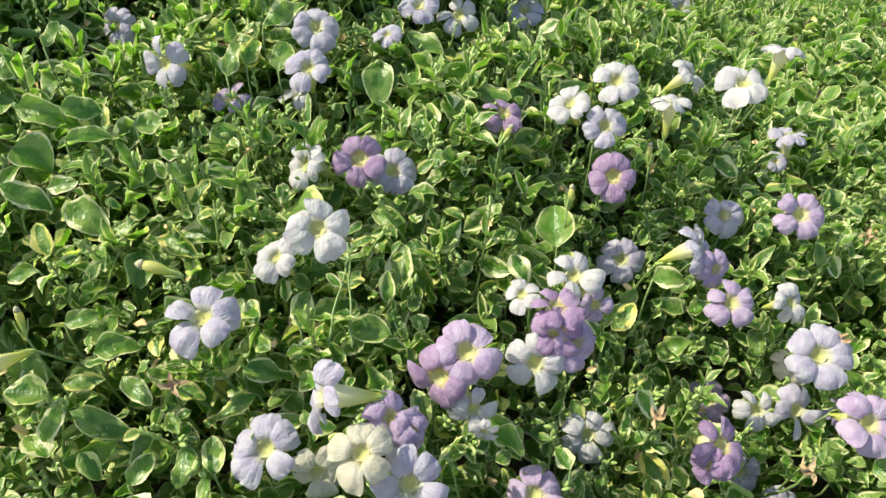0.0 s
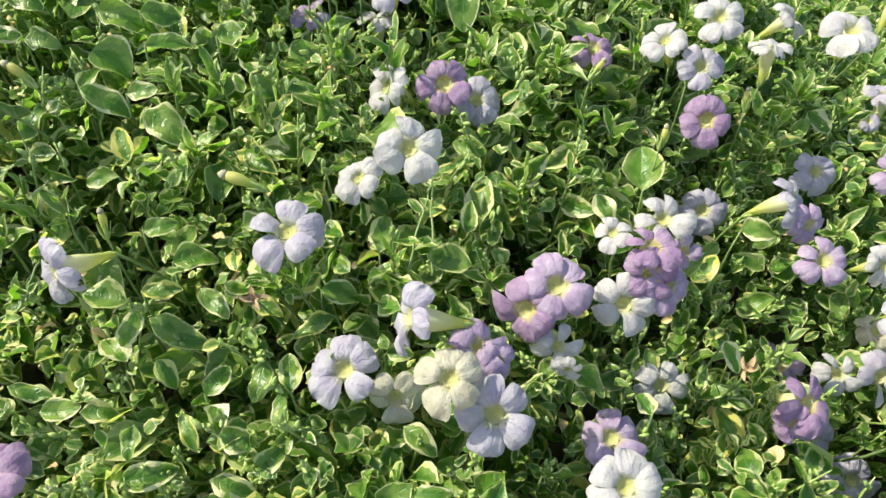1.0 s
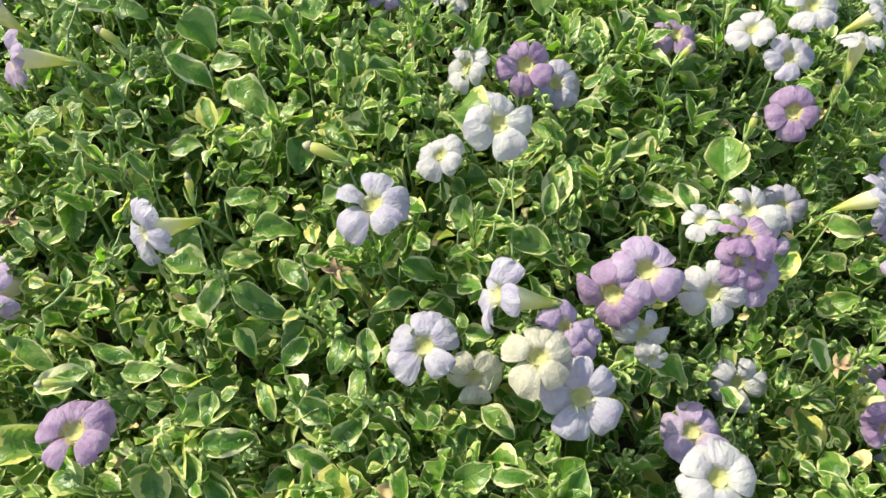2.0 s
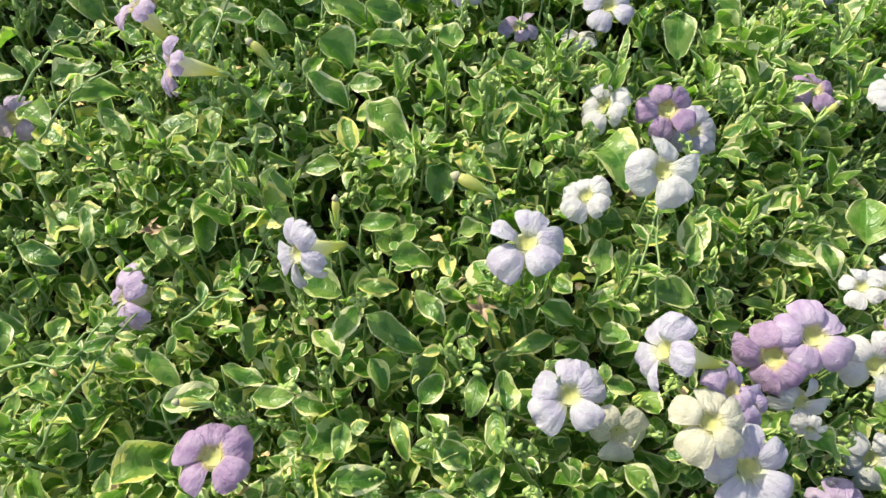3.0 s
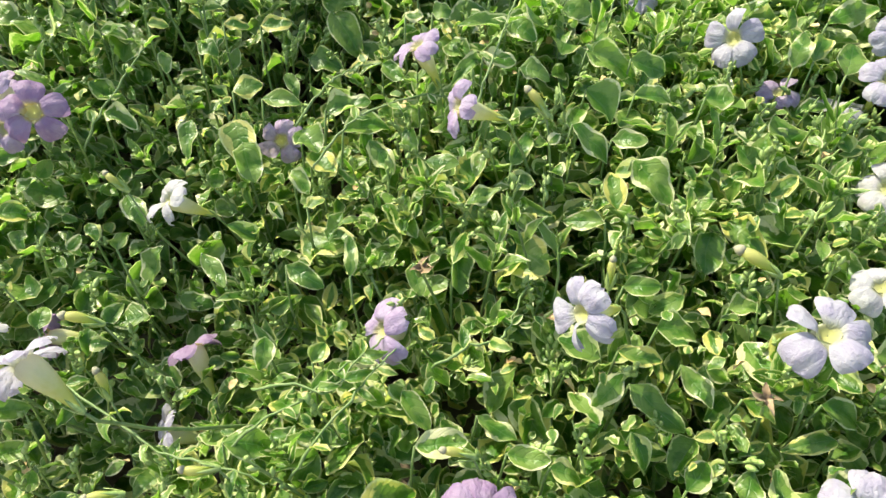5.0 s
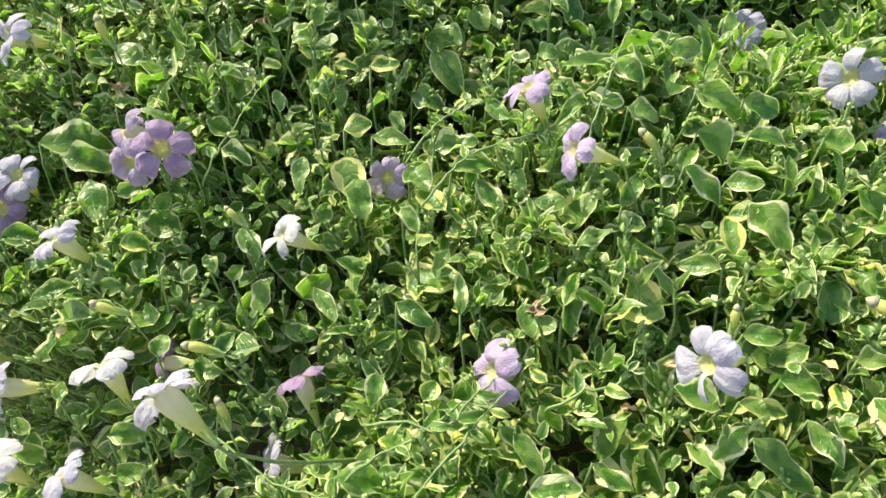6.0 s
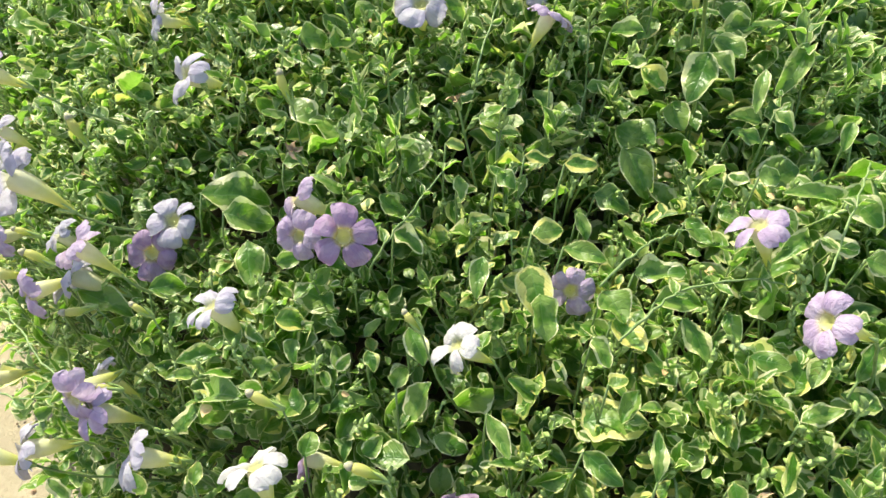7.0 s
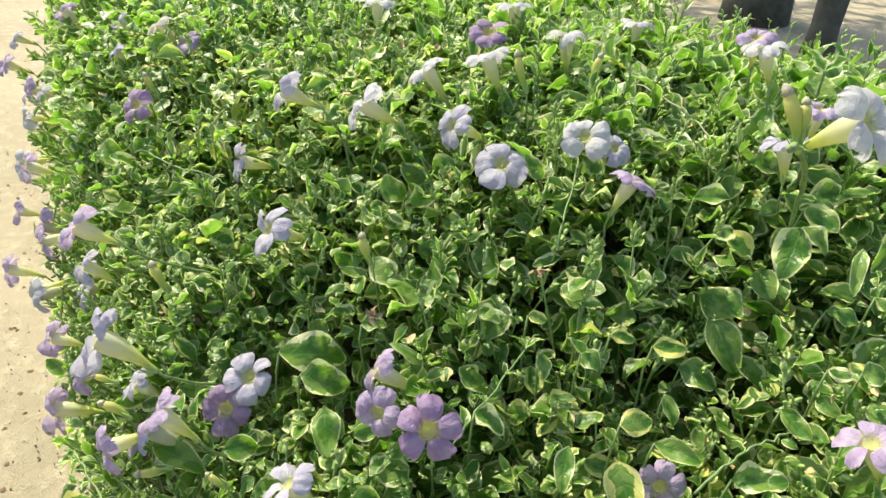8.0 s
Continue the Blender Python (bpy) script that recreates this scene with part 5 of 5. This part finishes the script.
# ---- knots of tiny green buds at the shoots' ends ----
def build_bud_knots():
    r = random.Random(61)
    form = tube([(0, 0, 0), (0, 0, 0.3), (0, 0, 0.72), (0, 0, 1)], [0.12, 0.27, 0.23, 0.04], 5)
    shape, rings = np.array([tuple(v) for v in form[0]]), form[1][:15]
    verts, faces, base = [], [], 0
    for _ in range(1500):
        x, y = r.uniform(-1.1, 0.42), r.uniform(0.08, 0.75)
        if y < rim(x) + 0.02:
            continue
        p = Vector((x, y, top(x, y) - hollow(x, y) + r.uniform(-0.022, 0.004)))
        if not clear(p, 0.005):
            continue
        axis = (slope(x, y) * 0.5 + Vector((r.gauss(0, 0.4), r.gauss(0, 0.4), 0.9))).normalized()
        for k in range(r.randint(4, 9)):
            d = (axis + Vector((r.gauss(0, 0.6), r.gauss(0, 0.6), r.gauss(0, 0.4)))).normalized()
            o = p + axis * 0.0022 * k + Vector((r.gauss(0, 1), r.gauss(0, 1), 0)) * 0.0012
            m = np.array(aim(d)) * r.uniform(0.0032, 0.0068)
            verts.append(shape @ m[:3, :3].T + np.array(o))
            faces += [tuple(i + base for i in f) for f in rings]
            base += len(shape)
        stem = tube([p + axis * 0.016, p, p - axis * 0.03], [0.0004, 0.0007, 0.0009], 5)
        verts.append(np.array([tuple(v) for v in stem[0]]))
        faces += [tuple(i + base for i in f) for f in stem[1]]
        base += len(stem[0])
    tagged(new("bud_knots", mesh_of("bud_knots", np.concatenate(verts), faces, None, [CALYX])), "knots of tiny green buds at the ends of shoots", "buds", kind="stuff")


build_bud_knots()


# ---- slender upright stems with narrow young leaves ----
def build_upright_stems():
    r = random.Random(91)
    forms = [leaf_shape(0.022, 0.0075 * r.uniform(0.7, 1.3), r.uniform(-0.5, 0.7), r.uniform(0.2, 0.9), r.uniform(0.03, 0.14), 300 + i, 5, 2, r.uniform(-0.5, 0.5)) for i in range(10)]
    verts, faces, uvs, mats, base = [], [], [], [], 0
    spots = [(r.uniform(-1.15, 0.6), 0.38 + 0.72 * r.random() ** 0.8, 0) for _ in range(620)]
    spots += [(r.uniform(-1.05, 0.42), r.uniform(0.12, 0.40), 0) for _ in range(110)]
    spots += [(x, rim(x) + r.uniform(0.015, 0.11), 1) for x in [r.uniform(-1.5, -0.66) for _ in range(170)]]
    for x, y, out in spots:
        if y > back(x) - 0.05:
            continue
        n = slope(x, y)
        if out:
            d = Vector((r.gauss(-0.55, 0.25), r.gauss(-0.45, 0.25), r.uniform(0.35, 0.9))).normalized()
            p = Vector((x, y, top(x, y) * r.uniform(0.55, 0.95)))
            above = r.uniform(0.015, 0.05)
        else:
            d = (n * 0.3 + Vector((r.gauss(-0.08, 0.2), r.gauss(0, 0.2), 1))).normalized()
            p = Vector((x, y, top(x, y) - 0.01))
            above = r.uniform(0.005, 0.045) * min(1.9, 0.5 + 1.5 * y)
        tip = p + d * above
        if not clear(tip, 0.004) or not clear(p, 0.004):
            continue
        side = Vector((r.gauss(0, 1), r.gauss(0, 1), 0)) * 0.006
        line = [p - d * 0.05, p - d * 0.02 + side * 0.5, p + side * 0.6, tip - d * 0.008, tip]
        v, f, u = tube(line, [0.0010, 0.0009, 0.0008, 0.0006, 0.0004], 5)
        verts.append(np.array([tuple(q) for q in v])), uvs.append(np.array(u))
        faces += [tuple(i + base for i in q) for q in f]
        mats += [2] * len(f)
        base += len(v)
        steps, az = r.randint(2, 4), r.uniform(0, 6.28)
        for k in range(steps):
            at = p.lerp(tip, 0.15 + 0.8 * k / steps)
            az += 1.57 + r.gauss(0, 0.3)
            for turn in (0, math.pi):
                a, rise = az + turn, r.uniform(0.5, 1.25)
                e1 = d.orthogonal().normalized()
                e2 = d.cross(e1)
                flat = e1 * math.cos(a) + e2 * math.sin(a)
                along = flat * math.cos(rise) + d * math.sin(rise)
                m = np.array(lay(at, along, d * math.cos(rise) - flat * math.sin(rise), r.uniform(0.5, 1.1) * (1.05 - 0.35 * k / steps) * (1.0 + 0.5 * min(1.0, max(0.0, y - 0.3) / 0.3))))
                v, f, u = r.choice(forms)
                verts.append(v @ m[:3, :3].T + m[:3, 3]), uvs.append(u)
                faces += [tuple(i + base for i in q) for q in f]
                mats += [r.choice((0, 0, 1))] * len(f)
                base += len(v)
        for k in range(r.randint(2, 5)):
            q = (d + Vector((r.gauss(0, 0.5), r.gauss(0, 0.5), r.gauss(0, 0.4)))).normalized()
            ln = r.uniform(0.003, 0.0065)
            o = tip - d * 0.002 * k
            v, f, u = tube([o, o + q * ln * 0.35, o + q * ln * 0.75, o + q * ln], [0.0005, ln * 0.24, ln * 0.2, 0.0002], 5)
            verts.append(np.array([tuple(w) for w in v])), uvs.append(np.array(u))
            faces += [tuple(i + base for i in w) for w in f]
            mats += [3] * len(f)
            base += len(v)
    me = mesh_of("upright_stems", np.concatenate(verts), faces, np.concatenate(uvs), [LEAF[0], LEAF[2], STEM, CALYX])
    me.polygons.foreach_set("material_index", mats)
    tagged(new("upright_stems", me), "slender upright green stems with narrow young leaves", "foliage", kind="stuff")


build_upright_stems()


# ---- upright spikes of small buds ----
def bud_spike(seed):
    r = random.Random(seed)
    ob = new("bud_spike")
    tagged(ob, "upright green spike with small closed buds", "flower spike", "bud spikes of the bed")
    h = r.uniform(0.05, 0.075)
    lean = r.uniform(-0.15, 0.15)
    at = lambda f: Vector((lean * h * f * f, 0, -0.05 + (h + 0.05) * f))
    v, f, u = tube([at(i / 7) for i in range(8)], [0.0010 - 0.0004 * i / 7 for i in range(8)], 5)
    part("stem", mesh_of("stem", v, f, u, [STEM]), ob)
    for k in range(6):
        f, a = 0.58 + 0.42 * k / 5, k * 2.5
        ln = r.uniform(0.004, 0.0075) * (1.1 - 0.4 * k / 5)
        d = Vector((math.cos(a), math.sin(a), 1.3)).normalized()
        v, fc, u = tube([Vector((0, 0, 0)), d * ln * 0.3, d * ln * 0.7, d * ln], [0.0007, 0.0014, 0.0012, 0.0002], 6)
        part("bud", mesh_of("bud", v, fc, u, [CALYX]), ob, Matrix.Translation(at(f)))
    return ob, h


def build_spikes():
    r = random.Random(77)
    kinds = [bud_spike(i) for i in range(5)]
    for i in range(190):
        x, y = r.uniform(-1.0, 0.4), r.uniform(0.12, 0.75)
        ob, h = kinds[i % 5]
        d = (slope(x, y) * 0.35 + Vector((r.gauss(0, 0.15), r.gauss(0, 0.15), 1))).normalized()
        p = Vector((x, y, top(x, y) - 0.02 + r.gauss(0, 0.012)))
        if not clear(p + d * 0.02, 0.004):
            continue
        m = Matrix.Translation(p - d * h * 0.75) @ aim(d, r.uniform(0, 6.28)) @ Matrix.Scale(r.uniform(0.8, 1.15), 4)
        if i < 5:
            ob.matrix_world = m
        else:
            copy_thing(ob, m)


build_spikes()


# ---- grit and litter on the path ----
def strew(name, label, count, seed, material, size, flat):
    r = random.Random(seed)
    verts, faces = [], []
    for _ in range(count):
        x, y = r.uniform(-2.4, 0.2), r.gauss(-0.05, 0.16)
        y = rim(x) - 0.01 - abs(y) * 1.1
        s = r.uniform(*size)
        b = len(verts)
        a = r.uniform(0, 6.28)
        for k in range(6):
            q = a + k * math.pi / 3
            verts.append((x + s * math.cos(q) * r.uniform(0.6, 1.1), y + s * math.sin(q) * r.uniform(0.5, 1.0), 0.004 + s * flat * r.uniform(0, 0.4)))
        verts.append((x, y, 0.005 + s * flat))
        faces += [(b + k, b + (k + 1) % 6, b + 6) for k in range(6)]
        z = 0.012 * noise.noise(Vector((x * 3, y * 3, 1))) + 0.004 * noise.noise(Vector((x * 14, y * 14, 5))) - 0.004
        for k in range(7):
            verts[b + k] = (verts[b + k][0], verts[b + k][1], verts[b + k][2] + z)
    tagged(new(name, mesh_of(name, verts, faces, None, [material], False)), label, "litter", kind="stuff")


strew("grit", "loose grit and small stones on the earth path", 1100, 3, PEBBLE, (0.0008, 0.0022), 0.7)
strew("dry_litter", "crumbs of dry brown plant litter on the path", 330, 4, LITTER, (0.0014, 0.0055), 0.45)


# ---- trees behind ----
def tree(x, y, radius, lean, middle, spread, clumps, seed, label):
    """Trunk with flared foot, limbs up into a loose crown of single leaves, unseen and added for shade."""
    r = random.Random(seed)
    ob = new("tree")
    ob.matrix_world = Matrix.Translation((x, y, -0.03))
    tagged(ob, label, "tree", "trees behind the bed")
    pts, rad = [], []
    for i in range(15):
        f = i / 14
        pts.append((lean * f + 0.03 * math.sin(3 * f), 0.02 * math.sin(5 * f), 2.3 * f))
        rad.append(radius * (1 + 0.2 * (1 - f) ** 20 - 0.2 * f))
    v, f, u = tube(pts, rad, 24)
    for q in v:
        q += Vector((noise.noise(q * 9), noise.noise(q * 9 + Vector((5, 0, 0))), 0)) * 0.014
    part("trunk", mesh_of("trunk", v, f, u, [BARK]), ob, None, "dark rough bark")
    fork = Vector(pts[-1])
    heart = Vector(middle) - Vector((x, y, 0))
    ends = []
    for k in range(9):
        a = 2.4 * k
        end = heart + Vector((spread[0] * 0.75 * math.cos(a), spread[1] * 0.75 * math.sin(a), r.uniform(-0.2, 0.5)))
        knee = fork.lerp(end, 0.4) + Vector((0, 0, 0.3))
        line = [fork.lerp(knee, i / 8).lerp(knee.lerp(end, i / 8), i / 8) for i in range(9)]
        v, f, u = tube(line, [radius * (0.5 - 0.42 * i / 8) for i in range(9)], 7)
        part("limb", mesh_of("limb", v, f, u, [BARK]), ob)
        ends += line[4:]
    leaf, faces1, uv1 = leaf_shape(0.12, 0.062, 0.3, 0.2, 0.1, seed, 2, 2)
    verts, faces, uvs, base = [], [], [], 0
    for _ in range(clumps):
        c = r.choice(ends) + Vector((r.gauss(0, 0.4), r.gauss(0, 0.4), r.gauss(0.1, 0.2)))
        for _ in range(26):
            o = c + Vector((r.gauss(0, 0.14), r.gauss(0, 0.14), r.gauss(0, 0.10)))
            m = np.array(lay(o, (r.gauss(0, 1), r.gauss(0, 1), r.gauss(-0.2, 0.5)), (r.gauss(0, 0.5), r.gauss(0, 0.5), 1), r.uniform(0.6, 1.1)))
            verts.append(leaf @ m[:3, :3].T + m[:3, 3])
            faces += [tuple(i + base for i in q) for q in faces1]
            uvs.append(uv1)
            base += len(leaf)
    tagged(part("crown", mesh_of("crown", np.concatenate(verts), faces, np.concatenate(uvs), [LEAF[3]]), ob, None, "loose green crown of small leaves, out of view, added for its shade"), kind="stuff")


# crowns are out of view, set left so their shade falls behind the bed
tree(-1.055, 2.70, 0.048, -0.16, (-2.2, 3.3, 2.8), (1.5, 1.0), 150, 3, "slim dark rough-barked tree standing on bare earth")
tree(-1.52, 3.28, 0.135, -0.1, (-3.4, 3.4, 2.9), (1.5, 1.0), 330, 8, "thick dark tree behind the flower bed")
